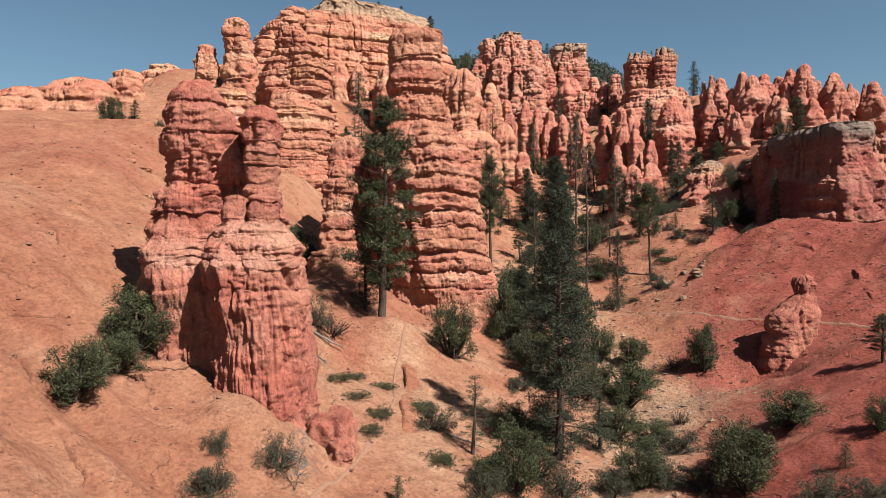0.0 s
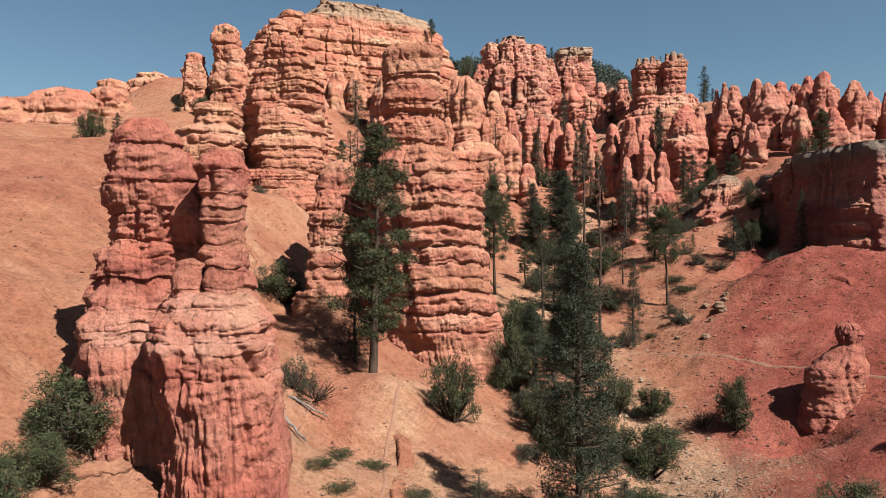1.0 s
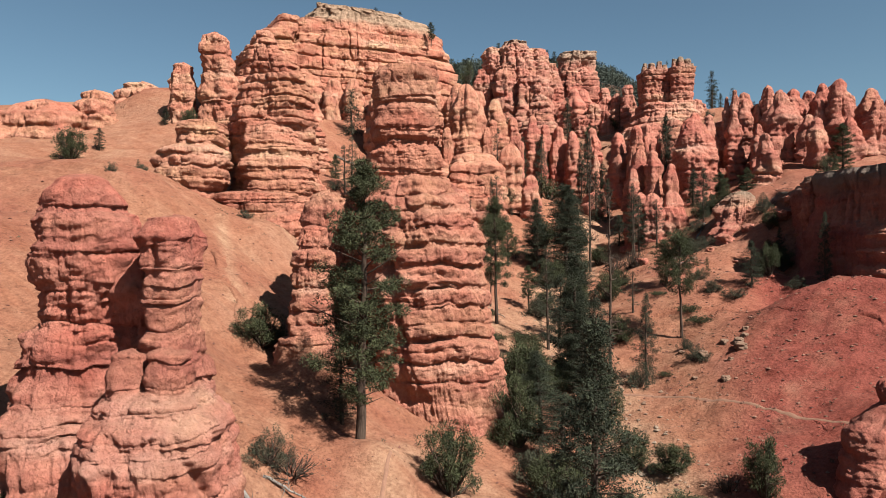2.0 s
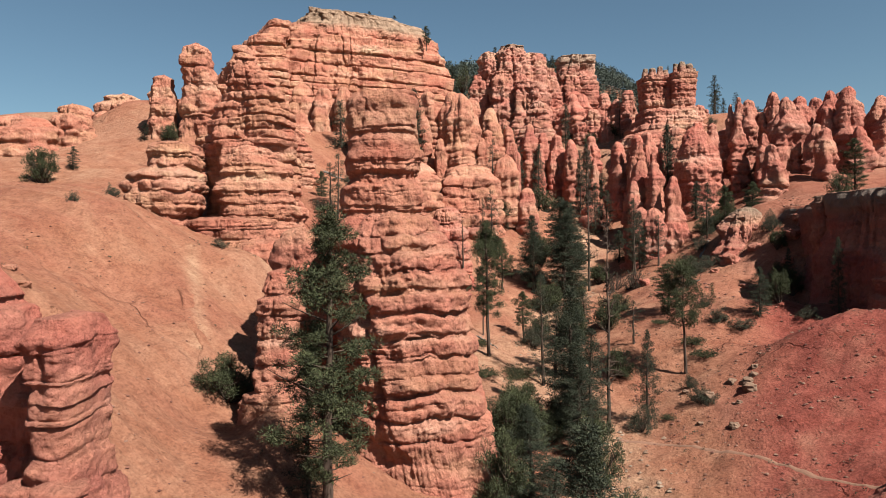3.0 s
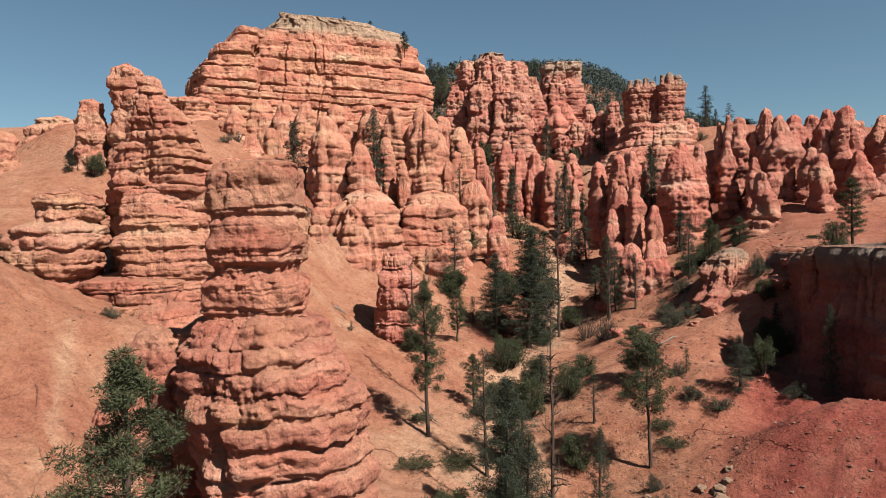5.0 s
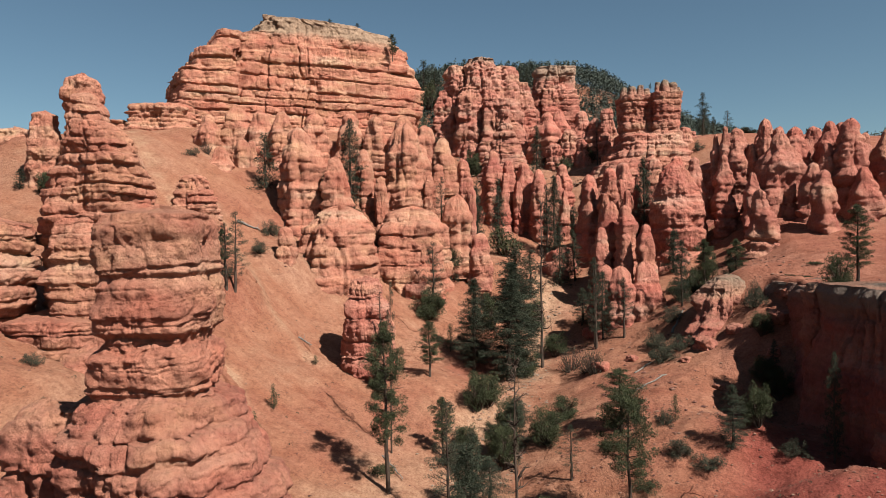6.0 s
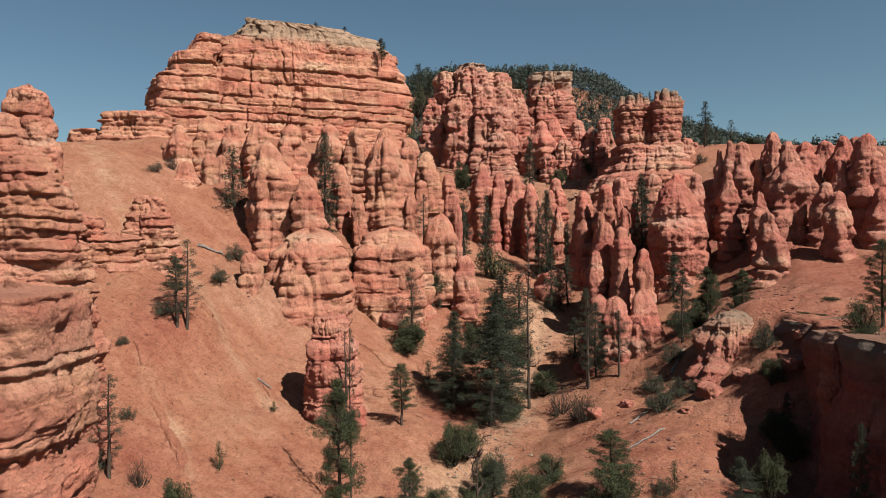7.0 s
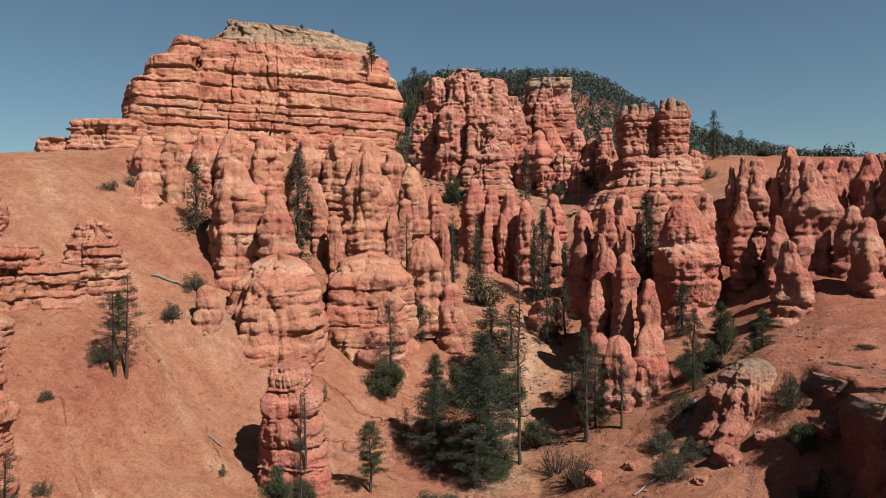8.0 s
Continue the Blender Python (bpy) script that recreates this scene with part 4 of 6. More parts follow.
def spire(x, y, zb, zt, r):
    """One spire of the cliff: x, y, foot, tip, half width."""
    COUNT[0] += 1
    i = COUNT[0]
    a, b, c = VAL[i], VAL[i + 500], VAL[i + 900]
    hgt = zt - zb
    zb = zb - 4
    r = r * (0.78 if x > 62 and r > 3.6 else 1.0)
    fin = 20 < x < 56 and y > 184
    r = r * (1.16 if 38 < x < 56 and y < 184 else 1.0)
    head = 0.62 if fin or x > 62 else 0.8
    tip = 0.42 if fin else 0.36 if x > 62 else 0.55 + 0.12 * a
    levels = []
    for share, wide in ((0, 1.3), (0.2, 1.16), (0.36, 1.02 + 0.1 * b), (0.5, 0.98), (0.55, 0.98), (0.58, 0.8 + 0.06 * c), (0.62, 0.86 + 0.1 * c), (0.72, 0.88 + 0.1 * c), (0.82, head + 0.08 * b), (0.92, tip)):
        levels.append((zb + (4 + hgt) * share, x + 0.3 * r * a * share, y + 0.5 * (1 - share), r * wide, r * wide * (1.25 if fin else 1.0)))
    rock("hoodoo", levels, ROCK_ORANGE if x < 16 else ROCK if x < 62 else ROCK_RED, "rounded pink hoodoo spire among the cliff's row of spires" if x < 62 else "red rounded rock fin on the shaded cliff",
         beds=("block", "thick", "block")[i % 3], strata=0.6 if fin else 0.75, joint=0.3, cracks=0.8, flute=0.3, rib=0.22 * min(r, 3.5), lump=0.5 if x > 62 else 0.35, crag=0.6 if x > 62 else 0.4, even=0.3, plain=0.7 if x > 62 else 0.6, step=0.32, seed=i, category="hoodoo", group="hoodoos of the amphitheatre", lobes=0.2, cell=2.2, dome=1.3,
         parts=[("base", zb + 4 + hgt * 0.3), ("shaft", zt - 1.3 * r), ("tip", 199)])


spire(-41.9, 205, 59.7, 73.8, 3.3)
spire(-37.8, 208, 61.0, 74.7, 3.6)
spire(-31.1, 206, 59.6, 73.8, 3.5)
spire(-23.9, 204, 60.6, 73.6, 3.7)
spire(-17.0, 202, 58.1, 72.5, 3.2)
spire(-8.8, 204, 58.7, 72.7, 3.5)
spire(-2.7, 202, 57.9, 71.8, 3.0)
spire(3.6, 202, 58.5, 70.9, 3.4)
spire(8.3, 200, 57.7, 69.1, 2.5)
spire(-30.0, 178, 45.8, 62.8, 3.0)
spire(-28.3, 182, 46.2, 64.9, 2.1)
spire(-26.9, 186, 50.1, 65.3, 1.8)
spire(-13.3, 172, 44.6, 64.6, 4.5)
spire(-6.6, 170, 44.6, 59.0, 2.8)
spire(-2.8, 182, 45.0, 62.7, 2.1)
spire(4.7, 182, 44.9, 66.0, 4.1)
spire(8.3, 184, 44.8, 63.7, 2.5)
spire(13.9, 190, 47.7, 66.0, 2.7)
spire(12.1, 186, 44.7, 59.8, 1.8)
spire(17.5, 190, 44.6, 61.1, 2.3)
spire(15.3, 180, 40.1, 50.8, 3.8)
spire(11.4, 170, 34.8, 45.7, 2.6)
spire(-13.1, 156, 36.8, 46.1, 1.7)
spire(20.1, 178, 24.2, 44.7, 2.6)
spire(26.1, 212, 44.9, 66.2, 2.4)
spire(29.2, 214, 43.6, 63.8, 2.7)
spire(33.4, 213, 42.3, 63.1, 2.7)
spire(36.0, 208, 40.2, 61.0, 2.4)
spire(43.1, 212, 48.4, 61.7, 2.9)
spire(40.1, 208, 47.3, 59.1, 1.9)
spire(24.3, 215, 48.5, 62.7, 2.0)
spire(42.8, 245, 67.5, 79.4, 4.5)
spire(47.9, 255, 70.1, 81.7, 4.4)
spire(45.7, 195, 30.1, 58.8, 2.8)
spire(49.4, 190, 31.8, 59.7, 2.9)
spire(45.4, 176, 32.8, 50.2, 2.2)
spire(48.4, 172, 33.4, 50.2, 2.1)
spire(54.7, 200, 46.1, 60.9, 2.9)
spire(50.1, 166, 34.3, 46.1, 1.7)
spire(64.2, 182, 35.8, 61.1, 2.3)
spire(47.8, 158, 21.4, 39.2, 2.8)
spire(43.7, 157, 25.6, 38.6, 2.6)
spire(40.8, 158, 26.1, 38.5, 2.2)
spire(58.4, 190, 44.2, 60.2, 2.7)
spire(37.2, 187, 26.7, 36.9, 2.6)
spire(72.5, 188, 51.3, 63.6, 1.7)
for x, y, zb, zt, r in [(69, 178, 44, 60.5, 2.2), (72, 171, 41, 56, 2.3), (80, 166, 42, 57.5, 2.2), (84.6, 170, 43, 61.5, 2.4), (70.6, 165, 39, 50.5, 1.8), (86.5, 163, 42, 56, 2.6), (73.6, 183, 48, 64.5, 2.1), (79.2, 184, 48, 67.2, 2.4), (91.5, 178, 47, 66.5, 2.6), (93, 164, 42, 60, 2.8)]:
    spire(x, y, zb, zt, r)
for x, y, zb, zt, r in [(27.6, 209.5, 44, 60.5, 1.5), (31.4, 210, 43, 58.5, 1.4), (34.9, 209, 42, 57, 1.3), (38.2, 206, 42, 56, 1.4), (41.8, 206.5, 45, 55.5, 1.3), (22.9, 212, 46, 58, 1.3), (47.4, 188, 31, 54.5, 1.5), (51.6, 186, 33, 55, 1.5), (43.6, 172, 30, 46.5, 1.4), (46.8, 168.5, 30, 45, 1.3),
                        (52.4, 193, 38, 57.5, 1.6), (56.6, 195, 44, 58, 1.4), (45.9, 155, 22, 35.5, 1.3), (62.2, 184, 38, 57, 1.6), (19.2, 187, 40, 55, 1.4), (10.4, 181, 42, 57.5, 1.3), (1.2, 178.5, 43, 57, 1.5)]:
    spire(x, y, zb, zt, r)
spire(68.0, 160, 38.6, 51.8, 2.9)
spire(76.0, 172, 43.9, 62.8, 5.8)
spire(76.0, 188, 49.3, 66.7, 3.3)
spire(81.8, 178, 43.6, 65.6, 4.1)
spire(78.8, 160, 39.7, 55.2, 3.7)
spire(82.5, 190, 51.3, 68.9, 3.3)
spire(87.9, 175, 46.4, 66.1, 4.0)
for x, y, zb, zt, r in [(88, 168, 46, 65, 4.8), (96, 170, 44, 63.5, 4.8), (103, 165, 42, 60, 4.8), (111, 163, 40, 57, 5), (120, 165, 40, 58, 6), (82, 182, 48, 66, 4), (90, 185, 50, 66, 4.5), (99, 186, 50, 65, 4.5), (76, 192, 52, 66, 3.5), (108, 182, 46, 62, 5)]:
    spire(x, y, zb, zt, r)
for k in range(15):
    spire(69.5 + 2.9 * k + 1.2 * VAL[k + 40], 186 - 0.75 * k + 4 * VAL[k + 80], 53, 65.8 + 2.6 * VAL[k + 120] - 0.3 * k, 1.25 + 0.4 * VAL[k + 160])
for i, (x, y, rx, ry, zb, zt) in enumerate([(-36.5, 209, 8.5, 4, 52, 68), (-18, 207, 11.5, 4, 50, 67), (0.5, 205.5, 9.5, 4, 50, 65.5), (-5.8, 166, 6.6, 7, 26, 48.2), (7.0, 174, 6.4, 7, 28, 48.4), (31, 216, 9.5, 3.6, 38, 57), (47.6, 195, 5.2, 4, 28, 52), (44.4, 160.6, 6.4, 3.2, 18, 33.5), (47.2, 177, 4.6, 3.6, 26, 44), (83, 189, 17, 5, 40, 60.5), (104, 182, 16, 5, 38, 57.5), (-28.5, 184, 4.2, 5, 44, 58)]):
    rock("rock_ridge", [(zb, x, y, rx * 1.2, ry * 1.3), ((zb + zt) / 2, x, y, rx * 1.05, ry * 1.1), (zt - 2, x, y + 0.5, rx * 0.95, ry * 0.9), (zt, x, y + 1, rx * 0.7, ry * 0.6)], ROCK_ORANGE if x < 16 else ROCK if x < 62 else ROCK_RED,
         "banded pink rock ridge joining the hoodoo spires", beds=("thick", "block")[i % 2], strata=0.6, joint=0.4, cracks=1.2, flute=0.4, rib=0.7, lump=0.5, crag=0.45, step=0.3, seed=80 + i, power=3, cell=2.5, lobes=0.16, parts=[("footwall", zb + (zt - zb) * 0.55), ("crest", 199)], category="rock ridge", group="ridges of the amphitheatre")
rock("rock_dome", [(28, 59.7, 180, 9, 8.5), (36, 59.7, 179, 6.4, 6.2), (40.2, 59.7, 178.6, 5.2, 5), (40.9, 59.7, 178.6, 4.5, 4.4), (45.1, 59.7, 178.5, 5.0, 4.9), (45.6, 59.7, 178.5, 4.4, 4.3), (46.2, 59.7, 178.5, 5.0, 4.9), (50.5, 59.7, 178.5, 4.8, 4.7), (51.1, 59.7, 178.5, 4.2, 4.2), (51.8, 59.7, 178.5, 4.4, 4.3), (54.4, 59.7, 178.5, 3.6, 3.6), (57, 59.6, 178.5, 2.2, 2.2), (58.8, 59.5, 178.5, 0.9, 0.9)], ROCK,
     "large smooth pink dome with a pointed head", beds="wide", strata=0.3, plain=0.5, joint=0.2, cracks=0.3, rib=0.15, lump=0.5, crag=0.4, dome=0.9, blur=0.3, step=0.16, seed=30, category="hoodoo", parts=[("base", 40.6), ("body", 51.2), ("head", 99)])
rock("rock_column", [(20, 3.2, 139.8, 5.2, 4.8), (26, 3.0, 139.8, 4.1, 4.0), (31.6, 2.8, 140, 3.3, 3.4), (34.8, 2.6, 140, 3.0, 3.0), (35.3, 2.5, 140, 2.5, 2.6), (37.4, 2.3, 140, 2.5, 2.5), (38.2, 2.2, 140, 2.0, 2.0)], ROCK,
     "stout pink rock column with flat top at the slope's foot", beds="thick", strata=0.5, joint=0.12, cracks=0.0, lump=0.4, dome=0.2, blur=0.2, step=0.13, seed=31, category="hoodoo", parts=[("foot", 26), ("shaft", 99)])

# ---- capped plateau and the small hoodoos before it ----
rock("rock_bench", [(13, 60.0, 110, 12, 6.8), (23, 59.8, 110, 11, 6.0), (27, 59.6, 110, 10.4, 5.5), (30.4, 59.5, 110, 9.9, 5.1), (31.4, 59.4, 110, 9.2, 4.2), (34, 59.4, 110, 9.0, 4.0), (37.8, 59.4, 110, 9.1, 4.2), (38.7, 59.6, 110, 8.8, 3.8)], ROCK_CAP,
     "sheer red rock bench with a grey-brown capped wall", beds="wide", strata=0.25, joint=0.3, flute=0.4, rib=0.3, lump=0.45, crag=0.45, wear=1.3, step=0.15, seed=32, power=4, cell=3, turn=-83, category="rock bench", dome=0.03, parts=[("foot", 30.8), ("wall", 37.4), ("caprock", 99)], group="capped benches")
for x, y, rx, ry, zt, sd in [(63.2, 121.5, 8.0, 6.2, 37.7, 37), (65.8, 134.5, 7.5, 6.2, 37.5, 52)]:
    rock("rock_bench", [(13, x + 1.2, y, rx * 1.1, ry * 1.25), (24, x + 0.6, y, rx * 1.05, ry * 1.12), (30, x + 0.3, y, rx * 1.03, ry * 1.05), (35, x, y, rx * 1.0, ry), (zt - 1.0, x, y, rx, ry), (zt, x + 0.2, y, rx * 0.93, ry * 0.93)], ROCK_CAP,
         "sheer red rock bench with a grey-brown capped wall", beds="thick", strata=0.22, joint=0.35, lump=0.5, flute=0.5, rib=0.4, crag=0.5, step=0.27, seed=sd, power=4.5, cell=3, turn=-83, category="rock bench", dome=0.03, parts=[("foot", 30), ("wall", zt - 1.2), ("caprock", 99)], group="capped benches")
rock("rock_apron", [(16, 60.4, 103.4, 7.5, 5.5), (22.3, 59.8, 103.4, 5.8, 4.2), (25.2, 59.2, 103.4, 5.2, 4.0), (25.8, 59.2, 103.6, 4.6, 3.5), (27.4, 59.2, 103.6, 4.9, 3.8), (28.0, 59.4, 103.6, 4.1, 3.2), (29.8, 59.3, 103.6, 4.4, 3.5), (30.4, 59.6, 103.8, 3.2, 2.6), (33, 60, 104.2, 2.8, 2)], ROCK_RED,
     "ledged red rock apron below the capped bench", beds="thin", strata=0.4, joint=0.25, lump=0.5, crag=0.4, power=3, blur=0.2, step=0.14, seed=40, category="rock apron", parts=[("foot", 24), ("ledge", 99)])
rock("rock_spur", [(24, 57.4, 119.6, 2.0, 2.0), (30, 56.6, 119.4, 1.3, 1.4), (32.4, 55.8, 119.2, 1.15, 1.2), (33, 55.6, 119.1, 1.25, 1.2), (34, 55.7, 119.1, 1.0, 1.0), (36, 55.9, 119.2, 1.15, 1.1), (37.6, 56.1, 119.3, 1.3, 1.2), (38.3, 56.2, 119.3, 1.0, 1.0)], ROCK_RUBBLE, "narrow pale spur with a grey crumbling cap on the bench's corner", beds="thin", strata=0.35, joint=0.2, lump=0.35, crag=0.4, blur=0.2, step=0.09, seed=41, category="rock spur", parts=[("foot", 32.2), ("crest", 99)])
rock("rock_knoll", [(14, 73, 115, 11, 9), (24, 72.5, 115, 8, 7), (30, 72, 115, 6.5, 6), (35, 72, 115, 5, 5), (37.4, 72, 115, 3.2, 3.5)], ROCK_RED, "rounded red rock knoll beside the capped bench", beds="wide", strata=0.4, joint=0.35, lump=0.9, step=0.24, seed=39, category="rock knoll", parts=[("foot", 29), ("crown", 99)])
rock("hoodoo", [(24, 53.4, 141, 6.0, 5.4), (29, 53.6, 141.2, 4.6, 4.2), (31.3, 53.9, 141.2, 3.8, 3.6), (31.8, 54.2, 141.6, 3.2, 3.1), (33.6, 54.6, 142, 2.9, 2.8), (35.0, 54.9, 142.4, 3.0, 2.9), (36.2, 55.2, 142.8, 2.7, 2.6), (37.0, 55.3, 143, 2.1, 2.1), (37.8, 55.4, 143, 1.3, 1.3)], ROCK_RUBBLE,
     "broad low hoodoo with a grey crumbling rubble cap", beds="wide", strata=0.15, joint=0.3, cracks=0.8, flute=0.6, pitted=0.6, lump=0.8, crag=0.5, wear=1.2, step=0.12, seed=33, dome=0.3, blur=0.25, lobes=0.25, category="hoodoo", parts=[("base", 31.6), ("neck", 34.4), ("cap", 99)])
rock("hoodoo", [(3.5, 34.9, 70.8, 3.9, 3.4), (8.5, 35.1, 70.6, 3.1, 2.7), (10.4, 35.3, 70.5, 2.6, 2.4), (13, 35.5, 70.3, 2.5, 2.2), (13.8, 35.8, 70.2, 2.1, 1.9), (14.5, 36.1, 70.2, 1.6, 1.5), (15.1, 36.5, 70.2, 1.2, 1.2), (15.45, 36.6, 70.2, 0.75, 0.75), (15.8, 36.6, 70.2, 0.95, 0.9), (16.3, 36.65, 70.2, 1.1, 1.0), (16.7, 36.6, 70.2, 0.95, 0.9)], ROCK,
     "small red hoodoo with a round head on the slope", beds="wide", strata=0.2, joint=0.25, cracks=0.5, lump=0.35, crag=0.3, wear=0.35, step=0.085, seed=44, category="hoodoo", parts=[("base", 10.6), ("body", 15.4), ("head", 99)], lobes=0.12, dome=0.9, blur=0.14)


# ---- plants ----
def unit(v):
    return v / np.maximum(np.linalg.norm(v, axis=-1, keepdims=True), 1e-9)


def tube(points, radii, sides=5):
    """Tapered tube along points: vertices and triangles."""
    points, radii = np.asarray(points, float), np.asarray(radii, float)
    t = unit(np.gradient(points, axis=0))
    ref = np.where(np.abs(t[:, 2:3]) > 0.9, np.array([[1.0, 0, 0]]), np.array([[0, 0, 1.0]]))
    a = unit(np.cross(t, ref))
    b = np.cross(t, a)
    ang = np.linspace(0, 2 * math.pi, sides, endpoint=False)
    ring = a[:, None] * np.cos(ang)[None, :, None] + b[:, None] * np.sin(ang)[None, :, None]
    v = (points[:, None] + ring * radii[:, None, None]).reshape(-1, 3)
    q = grid_faces(sides, len(points), True)
    return v, np.concatenate([q[:, [0, 1, 2]], q[:, [0, 2, 3]]])


def gather(pieces):
    """Joins (vertices, triangles) pairs."""
    vs, fs, n = [], [], 0
    for v, f in pieces:
        vs.append(v)
        fs.append(f + n)
        n += len(v)
    return np.concatenate(vs), np.concatenate(fs)


def puffs(centres, count, reach, width, r, flat=1.0, up=0.25, leaf=0.5):
    """Clumps of small blades: each clump is a ragged ball, of a size of its own, whose blades point outwards and up."""
    size = np.repeat(reach * r.uniform(0.65, 1.35, (len(centres), 1)), count, axis=0)
    c = np.repeat(np.asarray(centres, float), count, axis=0)
    n = len(c)
    d = unit(r.normal(size=(n, 3)))
    d[:, 2] *= flat
    root = c + d * size * r.uniform(0.3, 1.0, (n, 1)) ** 0.5
    way = unit(d + r.normal(size=(n, 3)) * 0.6 + np.array([0, 0, up]))
    side = unit(np.cross(way, r.normal(size=(n, 3)))) * width * r.uniform(0.8, 1.7, (n, 1))
    tip = root + way * size * leaf * r.uniform(0.5, 1.2, (n, 1))
    v = np.stack([root - side, root + side, tip], 1).reshape(-1, 3)
    return v, np.arange(3 * n).reshape(-1, 3)


def bend(base, way, length, droop, steps, r, wander=0.08):
    """Points of a limb that leaves base along way and droops or lifts."""
    p, d = [np.array(base, float)], unit(np.array(way, float))
    for _ in range(steps):
        d = unit(d + np.array([0, 0, droop / steps]) + r.normal(size=3) * wander)
        p.append(p[-1] + d * length / steps)
    return np.array(p)


def conifer(name, label, seed, height, spread, bare, limbs, tufts, blades, reach, width, mat, shape, lift, droop, bark=BARK, girth=0.017, up=0.25, sparse=0.0):
    """Tree with a tapered trunk, limbs and a crown of needle tufts. shape: crown half width over height, as points (share of crown, share of spread)."""
    r = np.random.default_rng(seed)
    hs = np.linspace(0, height, 12)
    sway = np.cumsum(r.normal(size=(12, 2)) * 0.012 * height / 3, axis=0)
    stem = np.column_stack([sway[:, 0], sway[:, 1], hs])
    wood = [tube(np.vstack([[0, 0, -0.8], stem]), np.concatenate([[girth * height * 1.4], girth * height * np.linspace(1.1, 0.08, 12) ** 0.8]), 8)]
    centres = []
    for i in range(limbs):
        share = (i + r.uniform(0, 1)) / limbs
        h = height * (bare + (1 - bare) * share * 0.985)
        out = spread * np.interp(share, *zip(*shape)) * r.uniform(0.42, 1.2)
        az = i * 2.4 + r.uniform(-0.5, 0.5)
        root = np.array([np.interp(h, hs, sway[:, 0]), np.interp(h, hs, sway[:, 1]), h])
        limb = bend(root, (math.cos(az), math.sin(az), lift + 0.5 * share + r.uniform(-0.15, 0.15)), max(out, 0.15), droop, 4, r)
        rad = max(0.012 * out + 0.012, 0.015) * height / 15 + 0.01
        wood.append(tube(limb, np.linspace(rad, rad * 0.25, 5), 4))
        if r.uniform() < sparse:
            continue
        k = max(1, int(tufts * (0.35 + 0.65 * out / spread)))
        along = r.uniform(0.35, 1.0, k) ** 0.7
        pts = np.column_stack([np.interp(along * 4, range(5), limb[:, j]) for j in range(3)])
        pts += r.normal(size=pts.shape) * np.array([0.16, 0.16, 0.06]) * out * 0.8
        centres.append(pts)
    centres.append(stem[-1:] + np.array([[0, 0, -0.1]]))
    tree = new(name)
    v, f = gather(wood)
    mesh_object("trunk", v, f, bark, tree)
    v, f = puffs(np.concatenate(centres), blades, reach, width, r, 0.75, up)
    mesh_object("crown", v, f, mat, tree, False)
    return tagged(tree, label, "tree")


def bush(name, label, seed, height, spread, stems, lumps, blades, reach, width, mat, twigs=True, bark=BARK, category="shrub", flat=1.0, gather_in=1.0):
    """Many-stemmed shrub: stems fan out to uneven leafy clumps."""
    r = np.random.default_rng(seed)
    wood, centres = [], []
    for i in range(stems):
        az, out = i * 2.4 + r.uniform(-0.4, 0.4), r.uniform(0.25, 1.0)
        way = (math.cos(az) * out * spread, math.sin(az) * out * spread, height * r.uniform(0.22, 1.0) * (1.15 - 0.5 * out))
        ln = math.sqrt(way[0] ** 2 + way[1] ** 2 + way[2] ** 2)
        limb = bend((r.uniform(-0.1, 0.1) * spread, r.uniform(-0.1, 0.1) * spread, -0.25), way, ln * 0.92, 0.25, 4, r, 0.12)
        rad = 0.03 * height
        wood.append(tube(limb, np.linspace(rad, rad * 0.25, 5), 4))
        for _ in range(2):
            wood.append(tube(bend(limb[r.integers(2, 4)], unit(np.array(way)) + r.normal(size=3) * 0.6, ln * 0.4, 0.2, 3, r, 0.15), np.linspace(rad * 0.4, rad * 0.1, 4), 3))
        pts = limb[-1] + r.normal(size=(lumps, 3)) * np.array([0.17 * spread, 0.17 * spread, 0.13 * height]) * gather_in
        pts[:, 2] = np.maximum(pts[:, 2], 0.06 * height)
        centres.append(pts)
    plant_ob = new(name)
    v, f = gather(wood)
    mesh_object("stem", v, f, bark, plant_ob)
    if blades:
        v, f = puffs(np.concatenate(centres), blades, reach, width, r, flat, 0.3)
        mesh_object("foliage", v, f, mat, plant_ob, False)
    return tagged(plant_ob, label, category)


def bare_tree(name, label, seed, height, spread, limbs, lean=0.0, bark=DEADWOOD):
    """Leafless grey tree with broken limbs."""
    r = np.random.default_rng(seed)
    hs = np.linspace(0, height, 10)
    sway = np.cumsum(r.normal(size=(10, 2)) * 0.012 * height / 3, axis=0) + np.outer(np.linspace(0, 1, 10), (lean, 0)) * height
    stem = np.column_stack([sway, hs])
    trunk = tube(np.vstack([[0, 0, -0.8], stem]), np.concatenate([[0.02 * height], 0.017 * height * np.linspace(1.0, 0.1, 10)]), 7)
    wood = []
    for i in range(limbs):
        share = r.uniform(0.2, 0.98)
        out = spread * (1.15 - 0.75 * share) * r.uniform(0.3, 1.1)
        az = i * 2.4
        root = [np.interp(share * height, hs, sway[:, 0]), np.interp(share * height, hs, sway[:, 1]), share * height]
        limb = bend(root, (math.cos(az), math.sin(az), r.uniform(-0.1, 0.6)), out, 0.1, 4, r, 0.18)
        wood.append(tube(limb, np.linspace(0.004 * height + 0.012, 0.008, 5), 4))
        for _ in range(3):
            wood.append(tube(bend(limb[r.integers(1, 4)], limb[3] - limb[2] + r.normal(size=3) * 0.3, out * 0.5, 0.2, 3, r, 0.2), np.linspace(0.002 * height + 0.012, 0.008, 4), 3))
    tree = new(name)
    mesh_object("trunk", *gather([trunk, *wood]), bark, tree)
    return tagged(tree, label, "dead tree")


